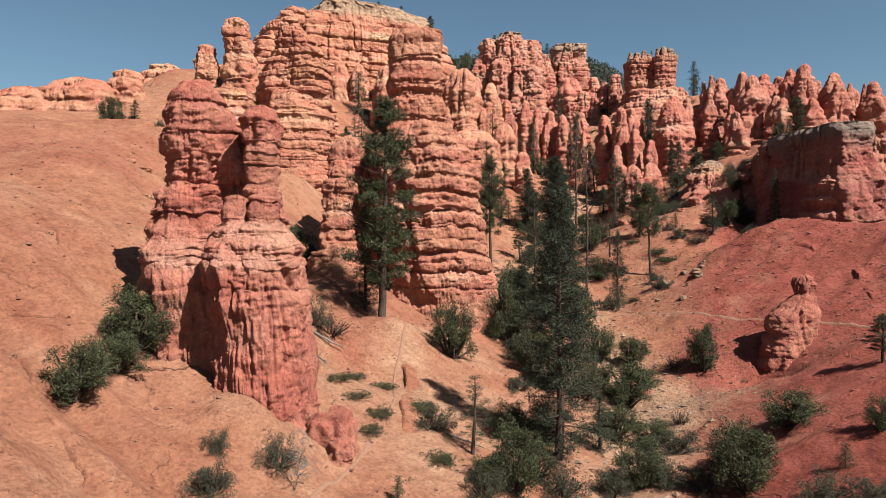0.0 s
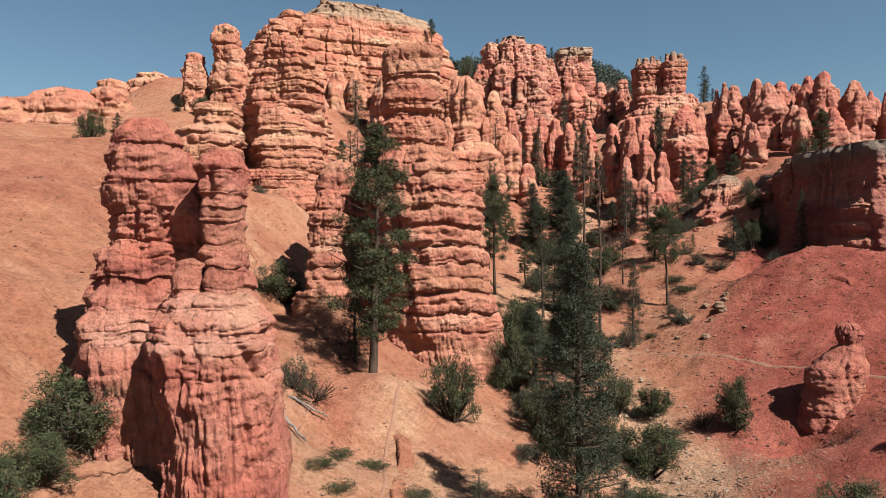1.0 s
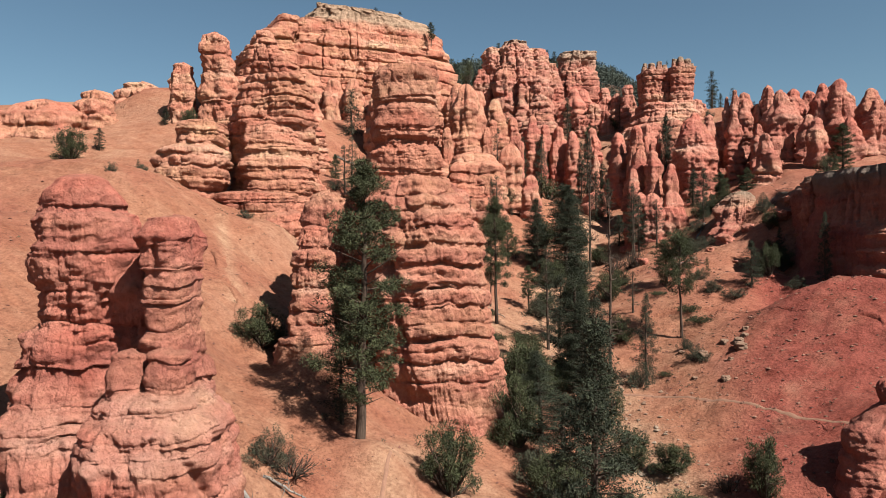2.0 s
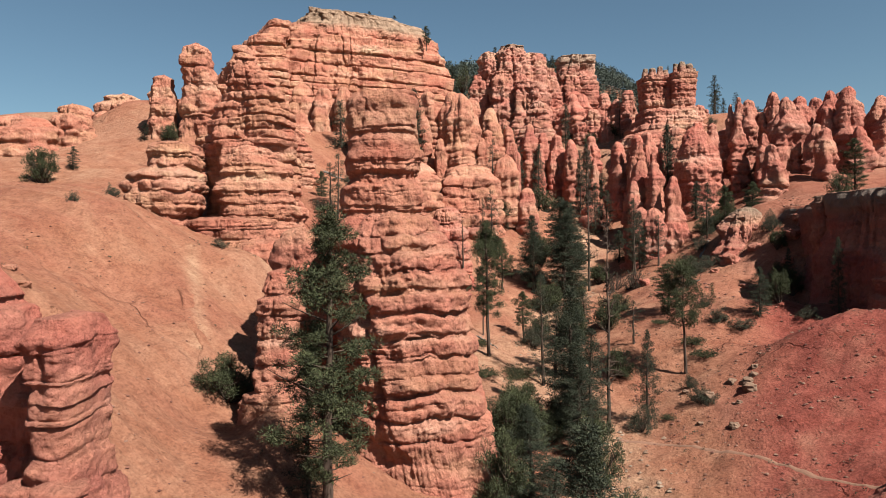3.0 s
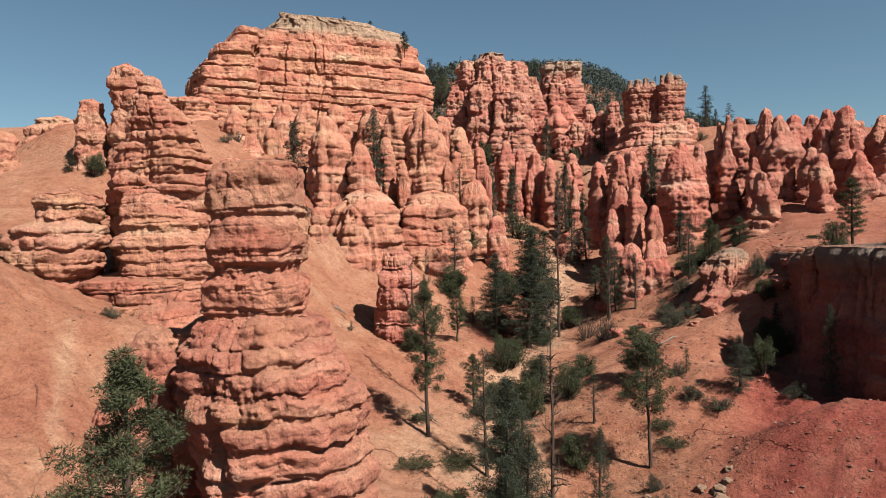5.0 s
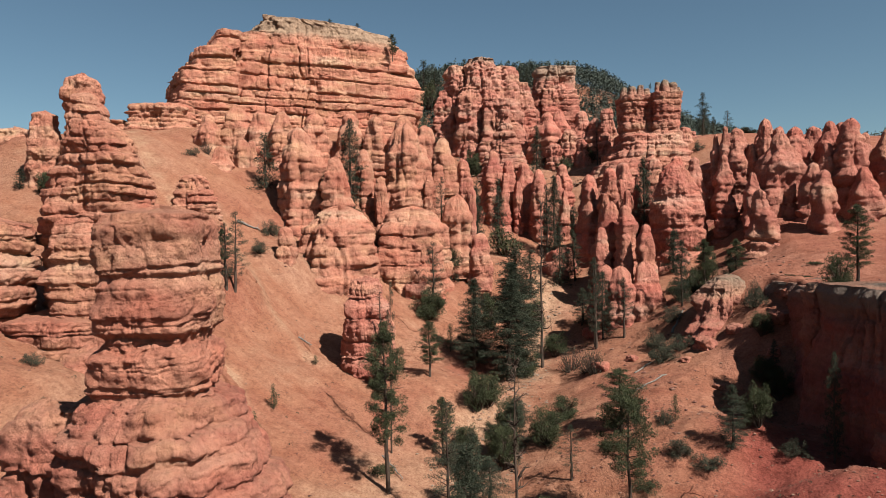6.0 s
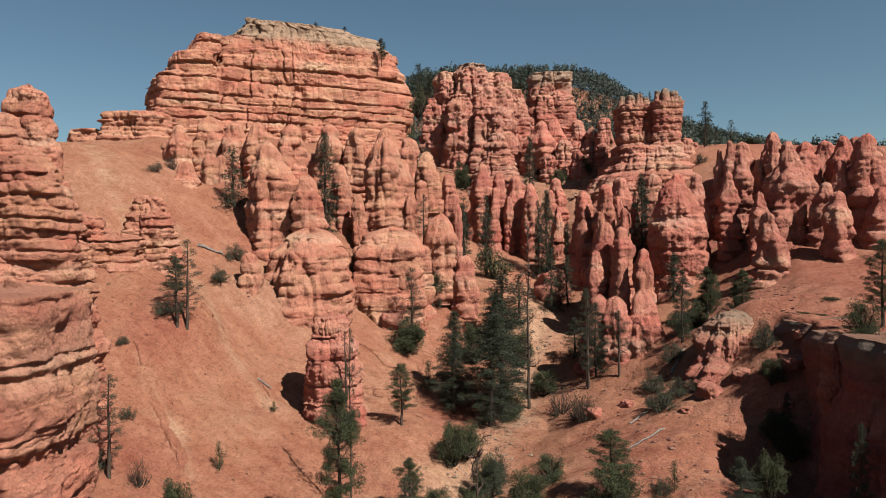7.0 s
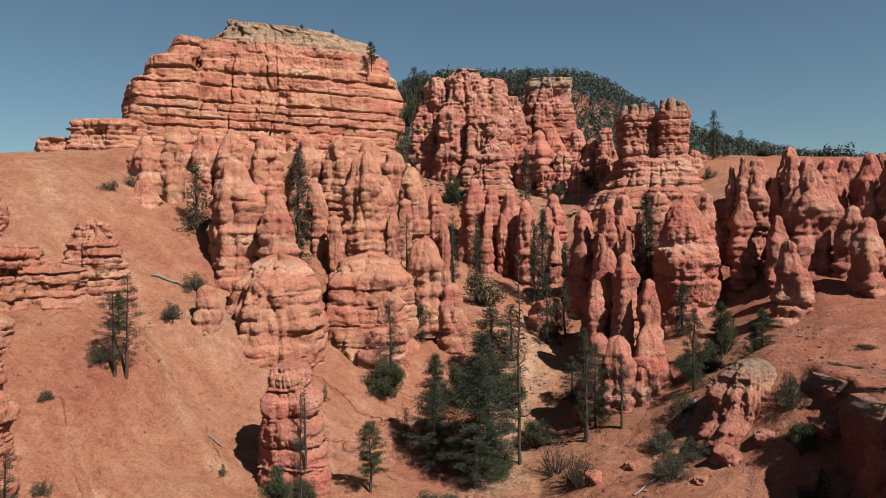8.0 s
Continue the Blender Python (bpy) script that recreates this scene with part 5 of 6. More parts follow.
PONDEROSA = ((0, 0.55), (0.15, 0.95), (0.4, 1.0), (0.7, 0.75), (0.9, 0.45), (1, 0.18))
FIR = ((0, 0.7), (0.2, 1.0), (0.5, 0.88), (0.8, 0.52), (1, 0.1))
CONE = ((0, 1.0), (0.25, 0.9), (0.6, 0.55), (0.85, 0.26), (1, 0.06))
ROUND = ((0, 0.7), (0.3, 1.0), (0.7, 0.85), (1, 0.4))
PROTO = {
    "pine": [conifer("pine", "tall ponderosa pine with long bare lower trunk", 11 + i, 16, 3.0, 0.12 + 0.1 * i, 78, 10, 96, 0.40, 0.019, NEEDLES, PONDEROSA, 0.05, 0.25, sparse=0.15) for i in range(3)],
    "umbrella": [conifer("pine", "pine with a bare trunk under a rounded crown", 17 + i, 12, 3.0, 0.42, 56, 8, 100, 0.42, 0.020, NEEDLES, ROUND, 0.25, 0.2, sparse=0.1) for i in range(1)],
    "fir": [conifer("fir", "dark narrow fir with dense boughs to the ground", 21 + i, 14, 2.4, 0.05, 96, 6, 52, 0.38, 0.022, NEEDLES_DARK, FIR, 0.0, 0.1, sparse=0.1) for i in range(3)],
    "bigfir": [conifer("fir", "tall dark fir with dense drooping boughs", 27 + i, 19, 2.9, 0.04, 150, 8, 56, 0.42, 0.022, NEEDLES_DARK, FIR, -0.05, 0.1, sparse=0.05) for i in range(2)],
    "sparse": [conifer("pine", "thin half-bare pine with grey dead lower limbs", 31 + i, 15, 2.5, 0.18, 58, 6, 50, 0.36, 0.020, NEEDLES_DARK, PONDEROSA, 0.05, 0.15, sparse=0.4) for i in range(2)],
    "juniper": [bush("juniper", "dense grey-green juniper with several twisted stems", 41 + i, 4.6, 2.1, 28, 5, 84, 0.40, 0.021, NEEDLES, category="tree", gather_in=0.55) for i in range(3)],
    "shrub": [bush("shrub", "rounded grey-green shrub on bare soil", 51 + i, 2.2, 1.75, 26, 4, 64, 0.25, 0.016, LEAVES, gather_in=0.6) for i in range(3)],
    "mat": [bush("low_shrub", "low spreading green manzanita mat", 61 + i, 0.8, 1.4, 42, 6, 26, 0.14, 0.02, LEAVES_GREEN, flat=0.6, gather_in=0.9) for i in range(2)],
    "round": [bush("shrub", "compact bright green rounded bush", 71, 4.7, 2.0, 34, 8, 60, 0.38, 0.03, NEEDLES, gather_in=0.8)],
    "grey": [bush("dry_shrub", "leafless grey twiggy shrub", 81 + i, 1.6, 1.5, 40, 1, 7, 0.3, 0.02, LEAVES) for i in range(2)],
    "seedling": [conifer("young_pine", "young green pine growing on the slope", 91 + i, 3, 0.8, 0.05, 30, 4, 24, 0.24, 0.022, NEEDLES, CONE, 0.2, 0.3) for i in range(2)],
    "dead": [bare_tree("dead_tree", "standing grey dead tree with bare limbs", 95 + i, 15, 2.0, 60, 0.0, BARK) for i in range(2)],
    "snagbush": [bare_tree("dead_tree", "gnarled grey dead juniper leaning over the slope", 99, 3.6, 2.6, 40, 0.3)],
}
FAR = {
    "fir": [conifer("fir", "dark narrow fir with dense boughs to the ground", 121 + i, 14, 2.4, 0.05, 64, 5, 20, 0.52, 0.06, NEEDLES_DARK, FIR, 0.0, 0.1, sparse=0.1) for i in range(2)],
    "bigfir": [conifer("fir", "tall dark fir with dense drooping boughs", 127 + i, 19, 2.9, 0.04, 90, 6, 24, 0.56, 0.064, NEEDLES_DARK, FIR, -0.05, 0.1, sparse=0.05) for i in range(2)],
    "juniper": [bush("juniper", "dense grey-green juniper with several twisted stems", 141 + i, 4.6, 2.1, 22, 4, 22, 0.5, 0.055, NEEDLES, category="tree", gather_in=0.6) for i in range(2)],
    "shrub": [bush("shrub", "rounded grey-green shrub on bare soil", 151 + i, 2.2, 1.75, 18, 3, 20, 0.32, 0.045, LEAVES, gather_in=0.6) for i in range(2)],
}
SIZE = {"pine": (16, 3.2), "umbrella": (12, 3.1), "fir": (14, 2.6), "bigfir": (19, 2.9), "sparse": (15, 2.6), "juniper": (5.0, 2.3), "shrub": (2.5, 1.85), "mat": (0.8, 1.6), "round": (5.2, 2.4), "grey": (1.6, 1.5), "seedling": (3, 0.95),
        "dead": (15, 1.9), "snagbush": (3.6, 1.9)}
USED = {}


def plant(kind, x, y, h, w, z=None):
    """Sets a plant of that height and half width with its foot on the soil."""
    away = y > 168 and kind in FAR
    models = FAR[kind] if away else PROTO[kind]
    i = USED.get((kind, away), 0)
    USED[kind, away] = i + 1
    proto = models[i % len(models)]
    sw = w / SIZE[kind][1]
    h = h * (0.4 if kind == "mat" else 1.0)
    sh = h / SIZE[kind][0]
    foot = (zat(x, y) if z is None else z) - 0.05
    m = Matrix.LocRotScale((x, y, foot), Euler((0, 0, i * 1.9)), (sw, sw, sh))
    if i < len(models):
        proto.matrix_basis = m
    else:
        s = proto.scale
        copy_thing(proto, m @ Matrix.Diagonal((1 / s[0], 1 / s[1], 1 / s[2], 1)))


plant("pine", -6.0, 67.6, 21.4, 4.4)
plant("fir", -7.9, 71.0, 11.0, 2.0, 13.4)
plant("juniper", 0.9, 65.9, 6.7, 2.6)
plant("juniper", -19.7, 44.8, 4.5, 2.8)
plant("juniper", -20.2, 38.3, 3.9, 2.3)
plant("juniper", -19.7, 41.7, 2.9, 2.1)
plant("shrub", -12.3, 37.6, 1.8, 0.9)
plant("shrub", -11.5, 34.3, 2.2, 1.6)
plant("shrub", -9.3, 38.6, 2.3, 1.5)
plant("snagbush", -8.0, 37.4, 3.2, 1.0)
plant("sparse", 2.1, 48.6, 5.6, 1.4)
plant("juniper", 4.7, 44.5, 5.3, 2.1)
plant("seedling", -2.6, 39.9, 1.6, 0.7)
plant("bigfir", 8.4, 50.7, 19.7, 2.9)
plant("juniper", 17.8, 67.0, 5.4, 3.1)
plant("mat", 17.2, 61.9, 2.2, 2.1)
plant("shrub", 18.3, 53.9, 2.6, 2.3)
plant("juniper", 13.8, 48.0, 4.1, 2.4)
plant("juniper", 19.6, 44.8, 5.2, 2.6)
plant("shrub", 17.3, 46.0, 2.7, 1.6)
plant("grey", 20.5, 59.6, 1.5, 1.2)
plant("juniper", 25.3, 50.3, 3.2, 2.7)
plant("juniper", 26.8, 71.5, 6.1, 2.0)
plant("grey", 24.7, 73.4, 2.1, 1.8)
plant("seedling", 24.3, 41.8, 1.5, 0.7)
plant("shrub", 21.8, 39.2, 2.1, 1.9)
plant("shrub", 23.7, 37.8, 1.7, 1.5)
plant("juniper", 28.2, 44.3, 2.5, 1.3)
plant("pine", 35.3, 55.4, 3.9, 1.5)
plant("mat", -5.1, 57.0, 1.5, 1.5)
plant("mat", -7.9, 52.7, 1.3, 1.3)
plant("mat", -6.4, 51.2, 1.3, 1.4)
plant("mat", -4.7, 49.8, 1.8, 1.4)
plant("mat", -5.0, 47.1, 1.5, 1.2)
plant("mat", -1.7, 53.1, 1.8, 1.7)
plant("mat", -0.2, 45.9, 2.0, 1.4)
plant("mat", -7.6, 57.0, 1.3, 1.7)
plant("shrub", 6.9, 64.4, 1.8, 1.8)
plant("grey", -10.1, 62.1, 2.0, 2.4)
plant("shrub", -11.6, 62.0, 3.0, 1.9)
plant("shrub", 14.0, 76.3, 3.1, 3.1)
plant("fir", 10.7, 74.5, 7.3, 3.7)
plant("juniper", 9.5, 88.6, 6.9, 3.0)
plant("shrub", 13.3, 65.9, 3.5, 2.4)
plant("juniper", 8.8, 68.7, 5.6, 2.2)
plant("shrub", 23.6, 96.0, 3.4, 1.7)
plant("pine", 8.1, 114.0, 18.0, 2.8)
plant("sparse", 7.6, 122.0, 20.2, 1.1, 18.8)
plant("sparse", 14.5, 108.4, 14.0, 2.1)
plant("dead", 19.8, 95.6, 23.9, 1.7)
plant("fir", 24.6, 97.0, 10.5, 1.6, 12.0)
plant("umbrella", 31.3, 104.6, 13.4, 2.9)
plant("bigfir", 15.7, 96.0, 19.3, 3.2, 8.1)
plant("juniper", 8.9, 89.1, 7.8, 3.3)
plant("bigfir", 15.7, 90.0, 11.8, 2.5)
plant("juniper", -17.4, 82.0, 5.2, 3.0)
plant("shrub", -26.8, 108.6, 1.7, 1.1)
plant("juniper", -63.4, 132.0, 7.2, 3.0)
plant("fir", -61.9, 138.7, 4.2, 1.3)
plant("shrub", -46.6, 121.0, 2.4, 1.4)
plant("shrub", -41.3, 100.9, 1.5, 0.9)
plant("fir", -56.2, 154.0, 3.4, 1.3)
plant("juniper", -50.8, 152.8, 5.0, 2.0)
plant("shrub", -35.2, 175.0, 2.7, 1.7, 60.7)
plant("pine", -20.8, 147.8, 7.1, 1.5, 39.0)
plant("shrub", 30.3, 96.4, 2.6, 1.6)
plant("shrub", 30.4, 100.5, 2.1, 1.1)
plant("mat", 26.8, 96.5, 1.4, 1.2)
plant("mat", 34.2, 106.1, 2.7, 2.0)
plant("mat", 33.9, 109.0, 2.5, 2.0)
plant("shrub", 38.5, 117.8, 2.3, 1.2)
plant("mat", 32.3, 116.6, 1.5, 1.9)
plant("mat", 11.5, 109.5, 3.9, 2.8)
plant("mat", 6.5, 108.2, 2.8, 2.8)
plant("mat", 6.8, 117.6, 2.3, 1.9)
plant("sparse", -17.9, 140.7, 9.6, 2.3)
plant("sparse", -16.7, 141.2, 11.6, 2.0)
plant("shrub", -19.8, 141.2, 2.4, 1.8)
plant("shrub", -16.7, 154.2, 2.8, 1.8)
plant("fir", -21.6, 176.0, 17.5, 3.5, 47.6)
plant("shrub", -17.3, 163.9, 3.3, 2.3)
plant("bigfir", -4.9, 178.0, 19.1, 2.8, 48.8)
plant("shrub", -22.1, 134.6, 1.4, 0.9)
plant("round", 11.0, 162.8, 6.2, 3.2)
plant("fir", 39.7, 154.6, 11.0, 2.2)
plant("sparse", 42.4, 151.6, 9.5, 2.0)
plant("fir", 51.2, 150.6, 10.5, 2.0)
plant("juniper", 54.8, 155.0, 5.2, 2.2)
plant("shrub", 45.4, 144.6, 3.6, 2.4)
plant("shrub", 49.0, 147.4, 3.0, 2.2)
plant("pine", 11.7, 137.9, 7.9, 2.0)
plant("dead", 5.0, 136.0, 8.2, 1.2, 28.8)
plant("juniper", 4.9, 134.9, 4.6, 1.7)
plant("seedling", 3.5, 155.0, 2.4, 0.7)
plant("seedling", 14.6, 152.8, 4.5, 1.3)
plant("bigfir", 18.3, 151.9, 13.0, 2.9)
plant("bigfir", 23.4, 145.7, 15.4, 3.7)
plant("bigfir", 26.9, 169.1, 13.1, 4.7)
plant("dead", 29.3, 152.0, 27.7, 1.9, 23.2)
plant("juniper", 29.3, 165.6, 6.8, 2.9)
plant("sparse", 11.5, 164.0, 13.1, 2.3, 30.4)
plant("shrub", 15.0, 176.7, 4.6, 1.7, 35.7)
plant("sparse", 12.9, 180.0, 10.2, 1.9, 46.3)
plant("sparse", 20.8, 196.0, 15.6, 2.4, 41.4)
plant("juniper", 26.5, 190.0, 8.3, 4.0, 39.9)
plant("bigfir", 38.2, 198.0, 18.7, 2.2, 39.3)
plant("bigfir", 44.2, 208.1, 7.4, 2.1, 44.2)
plant("bigfir", 55.0, 186.0, 19.5, 2.6, 40.9)
plant("sparse", 38.0, 152.3, 14.7, 2.1)
plant("grey", 35.0, 142.7, 3.9, 2.4)
plant("bigfir", 56.2, 170.0, 8.4, 1.8, 37.0)
plant("juniper", 52.5, 155.0, 4.1, 2.7, 33.5)
plant("pine", 57.8, 158.0, 7.7, 2.1, 35.6)
plant("pine", 59.5, 150.0, 7.6, 2.1, 35.8)
plant("shrub", 47.5, 139.4, 2.8, 2.4)
plant("shrub", 44.0, 136.3, 3.6, 2.9)
plant("fir", 54.3, 126.1, 5.7, 0.9)
plant("shrub", 57.7, 138.8, 3.1, 1.1)
plant("mat", 67.4, 141.5, 1.2, 1.3)
plant("mat", 62.6, 139.2, 0.8, 1.4)
plant("mat", 64.3, 137.9, 0.9, 1.0)
plant("round", 20.5, 227.1, 7.6, 2.7, 60.8)
plant("fir", 38.0, 228.0, 14.8, 2.2, 59.1)
plant("shrub", 42.1, 239.4, 3.6, 2.6, 64.4)
plant("juniper", 6.8, 245.0, 12.1, 2.4, 68.8)
plant("fir", 0.4, 433.4, 28.6, 6.7, 116.1)
plant("juniper", 8.0, 260.0, 11.1, 2.9, 85.3)
plant("fir", 6.7, 428.3, 17.8, 5.4, 119.6)
plant("shrub", 80.0, 398.1, 6.8, 7.7, 87.4)
plant("juniper", 53.2, 233.4, 4.9, 3.3, 64.5)
plant("dead", 54.4, 228.0, 16.1, 1.4, 62.6)
plant("fir", 86.3, 237.0, 7.8, 1.9, 72.0)
plant("fir", 89.9, 240.0, 5.2, 1.3, 72.6)
plant("sparse", 93.8, 240.0, 6.6, 1.7, 72.9)
plant("juniper", 97.3, 235.0, 2.1, 3.7, 72.1)
plant("shrub", 77.4, 216.6, 3.7, 1.8, 65.2)
plant("pine", -5.0, 283.0, 9.0, 1.9, 106.5)
plant("seedling", -26.0, 278.0, 1.7, 1.2, 118.0)
plant("seedling", -17.0, 281.0, 1.3, 1.2, 117.6)
plant("fir", -61.8, 205.0, 4.4, 1.3, 64.2)
plant("shrub", -48.2, 218.0, 2.4, 2.0, 69.6)
plant("dead", 33.7, 258.0, 3.5, 0.5, 91.6)
plant("fir", 19.6, 262.0, 9.0, 2.0, 92.0)
plant("fir", 39.5, 262.0, 8.0, 2.0, 90.0)
plant("fir", 37.2, 264.0, 10.0, 2.2, 89.0)
plant("juniper", 12.0, 256.0, 8.0, 3.0, 82.0)
plant("shrub", 33.0, 236.0, 3.2, 2.4)
plant("juniper", 46.0, 232.0, 5.0, 2.6)
plant("shrub", 57.0, 230.0, 3.0, 2.0)
plant("fir", 84.0, 232.0, 12.0, 2.4)
plant("fir", 62.6, 449.0, 6.9, 3.8, 138.4)
plant("fir", 49.6, 290.0, 2.4, 1.7, 72.3)
plant("seedling", 67.3, 223.2, 1.6, 0.5, 82.5)
plant("grey", -34.8, 181.3, 3.4, 1.6)
plant("seedling", -4.4, 137.5, 1.4, 0.6)
plant("shrub", 4.3, 196.0, 2.4, 1.1, 48.1)
plant("shrub", 11.0, 241.7, 1.8, 1.5, 72.1)
plant("sparse", -15.4, 117.6, 10.2, 2.0)
plant("shrub", -17.2, 118.2, 2.4, 1.6)
plant("juniper", -7.6, 114.2, 6.4, 2.0)
plant("grey", -12.7, 118.1, 3.6, 1.3)
plant("seedling", -6.9, 124.3, 3.1, 0.9)
plant("pine", 13.7, 123.1, 7.2, 1.8)
plant("juniper", 16.4, 126.0, 3.7, 2.0)
plant("shrub", 23.5, 131.8, 4.6, 2.0)
plant("seedling", 39.7, 118.0, 3.0, 0.8)
plant("juniper", 28.7, 126.2, 3.3, 2.2)
plant("grey", 35.1, 140.5, 4.7, 2.2)
plant("shrub", -17.9, 126.5, 1.5, 1.1)
plant("seedling", -24.1, 129.7, 2.8, 0.7)
plant("juniper", 18.3, 134.1, 6.6, 2.5)
plant("juniper", 20.7, 120.2, 6.2, 2.2)
plant("juniper", 57.8, 118.0, 4.9, 2.1, 37.8)
plant("pine", 64.0, 125.0, 8.9, 2.2, 38.7)
plant("fir", 51.9, 108.0, 10.5, 1.2, 22.1)
plant("shrub", 62.3, 145.0, 3.2, 1.5, 34.5)
plant("juniper", 53.6, 126.8, 4.4, 2.0)
plant("juniper", 55.2, 131.2, 3.6, 1.8)
plant("shrub", 51.6, 123.6, 2.6, 1.7)
plant("shrub", 57.0, 137.0, 3.0, 2.0)
plant("juniper", 7.1, 78.5, 7.7, 2.6)
plant("bigfir", 9.6, 80.6, 8.6, 2.6)
plant("shrub", 7.3, 93.0, 5.3, 2.3)
plant("fir", 17.2, 92.9, 12.2, 2.6)
plant("fir", 16.6, 112.0, 11.4, 2.7, 12.8)
plant("juniper", 17.7, 78.5, 5.1, 2.2)
plant("juniper", 16.5, 85.7, 8.4, 2.5)
plant("juniper", 10.3, 66.2, 6.0, 2.4)
plant("juniper", 14.7, 67.4, 4.4, 2.2)
plant("shrub", 8.0, 71.8, 4.7, 2.1)
plant("shrub", 7.8, 45.1, 2.9, 1.8)
plant("juniper", 6.3, 46.5, 3.4, 1.5)
plant("fir", 12.3, 54.5, 4.5, 1.6)
plant("bigfir", 25.1, 151.2, 17.3, 4.5)
plant("fir", 18.1, 148.5, 11.0, 3.0)
plant("sparse", 38.0, 153.1, 14.1, 1.9)
# next fir is added to darken a gap that is deep shade
plant("fir", 37.1, 182.0, 17.3, 2.5, 28.9)
plant("fir", 25.0, 192.0, 16.5, 2.4, 40.4)
plant("fir", 20.0, 192.0, 14.2, 2.2, 41.1)
plant("fir", 36.5, 198.0, 17.0, 2.0, 39.0)
plant("fir", 56.7, 172.0, 11.8, 1.4, 33.0)
plant("juniper", 58.5, 160.0, 7.1, 2.1, 35.9)
plant("fir", 40.3, 184.0, 10.0, 2.3, 34.8)
plant("shrub", 0.1, 172.0, 5.7, 1.7, 39.8)
plant("juniper", 15.0, 176.5, 4.3, 2.1, 38.0)
plant("juniper", 21.9, 128.5, 6.1, 2.0)
plant("juniper", 25.9, 122.1, 5.0, 2.5)
plant("juniper", 19.8, 135.9, 5.2, 2.7)
plant("grey", 33.1, 147.6, 4.2, 2.8)
plant("juniper", 20.3, 123.7, 5.2, 2.2)
plant("pine", 33.9, 119.1, 7.2, 2.6)
plant("juniper", 15.4, 96.7, 6.0, 2.6)
plant("juniper", 11.8, 90.9, 4.4, 2.8)
plant("fir", 22.4, 123.0, 6.5, 2.4)
plant("juniper", 10.4, 97.8, 4.9, 2.8)
plant("sparse", 27.2, 112.9, 5.9, 1.5)
plant("shrub", 2.7, 42.8, 2.8, 1.6)
plant("juniper", 5.1, 53.3, 3.0, 1.9)
plant("shrub", 11.5, 46.7, 2.7, 1.9)
plant("shrub", 15.4, 47.5, 2.3, 1.6)
plant("juniper", 7.7, 53.5, 3.9, 1.9)
plant("juniper", 20.1, 70.9, 2.9, 2.3)
plant("fir", 43.3, 111.3, 6.5, 1.9)
plant("juniper", 46.9, 113.6, 5.2, 1.8)
plant("juniper", 54.4, 124.8, 4.5, 2.0)
plant("shrub", 40.4, 109.5, 1.9, 2.1)
plant("shrub", 37.9, 111.3, 2.5, 1.9)
plant("shrub", 48.7, 109.3, 2.1, 1.6)
plant("fir", 58.4, 150.0, 7.1, 1.6, 34.8)
plant("juniper", 14.5, 58.0, 3.8, 2.1)
plant("juniper", 17.5, 56.9, 2.6, 1.9)
plant("juniper", 20.2, 47.8, 3.5, 2.0)
plant("juniper", 21.4, 77.8, 3.5, 2.2)
plant("shrub", -0.6, 50.4, 2.5, 1.6)
plant("juniper", 3.1, 44.4, 2.5, 1.6)
plant("shrub", 14.6, 121.9, 4.0, 2.9)
plant("juniper", 24.1, 107.9, 4.2, 2.1)
plant("fir", 18.6, 110.4, 7.1, 2.4)
plant("fir", 30.2, 175.9, 9.3, 3.1)
plant("juniper", 21.7, 163.5, 8.3, 2.8)
plant("fir", 38.1, 164.9, 6.7, 2.2)
plant("juniper", 31.9, 155.7, 4.6, 2.6)
plant("juniper", 26.3, 150.5, 5.1, 2.9)

# ---- far woods on the hill behind ----
def far_woods():
    r = np.random.default_rng(77)
    x, y = r.uniform(-40, 300, 19000), r.uniform(300, 490, 19000)
    z = ground(x, y)
    keep = (z > 78 + 4 * vnoise(x * 0.05, y * 0.05, 1.0)) & (vnoise(x * 0.07, y * 0.07, 9.0) > -0.92)
    x, y, z = x[keep], y[keep], z[keep]
    h = r.uniform(4.0, 9.0, len(x))
    k = 32
    share = r.uniform(0.05, 1, (len(x), k)) ** 0.8
    ang = r.uniform(0, 2 * math.pi, (len(x), k))
    rad = (1.05 - share) * (0.3 * h)[:, None] * r.uniform(0.5, 1.1, (len(x), k))
    c = np.stack([x[:, None] + rad * np.cos(ang), y[:, None] + rad * np.sin(ang), z[:, None] + share * h[:, None]], -1).reshape(-1, 3)
    v, f = puffs(c, 1, 0.8, 0.3, r, 0.7, 0.3, 1.2)
    # the haze over these woods lies in their needle colour
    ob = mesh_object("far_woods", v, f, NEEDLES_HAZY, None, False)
    tagged(ob, "distant dark conifer woods covering the hill", "woods", kind="stuff")


far_woods()


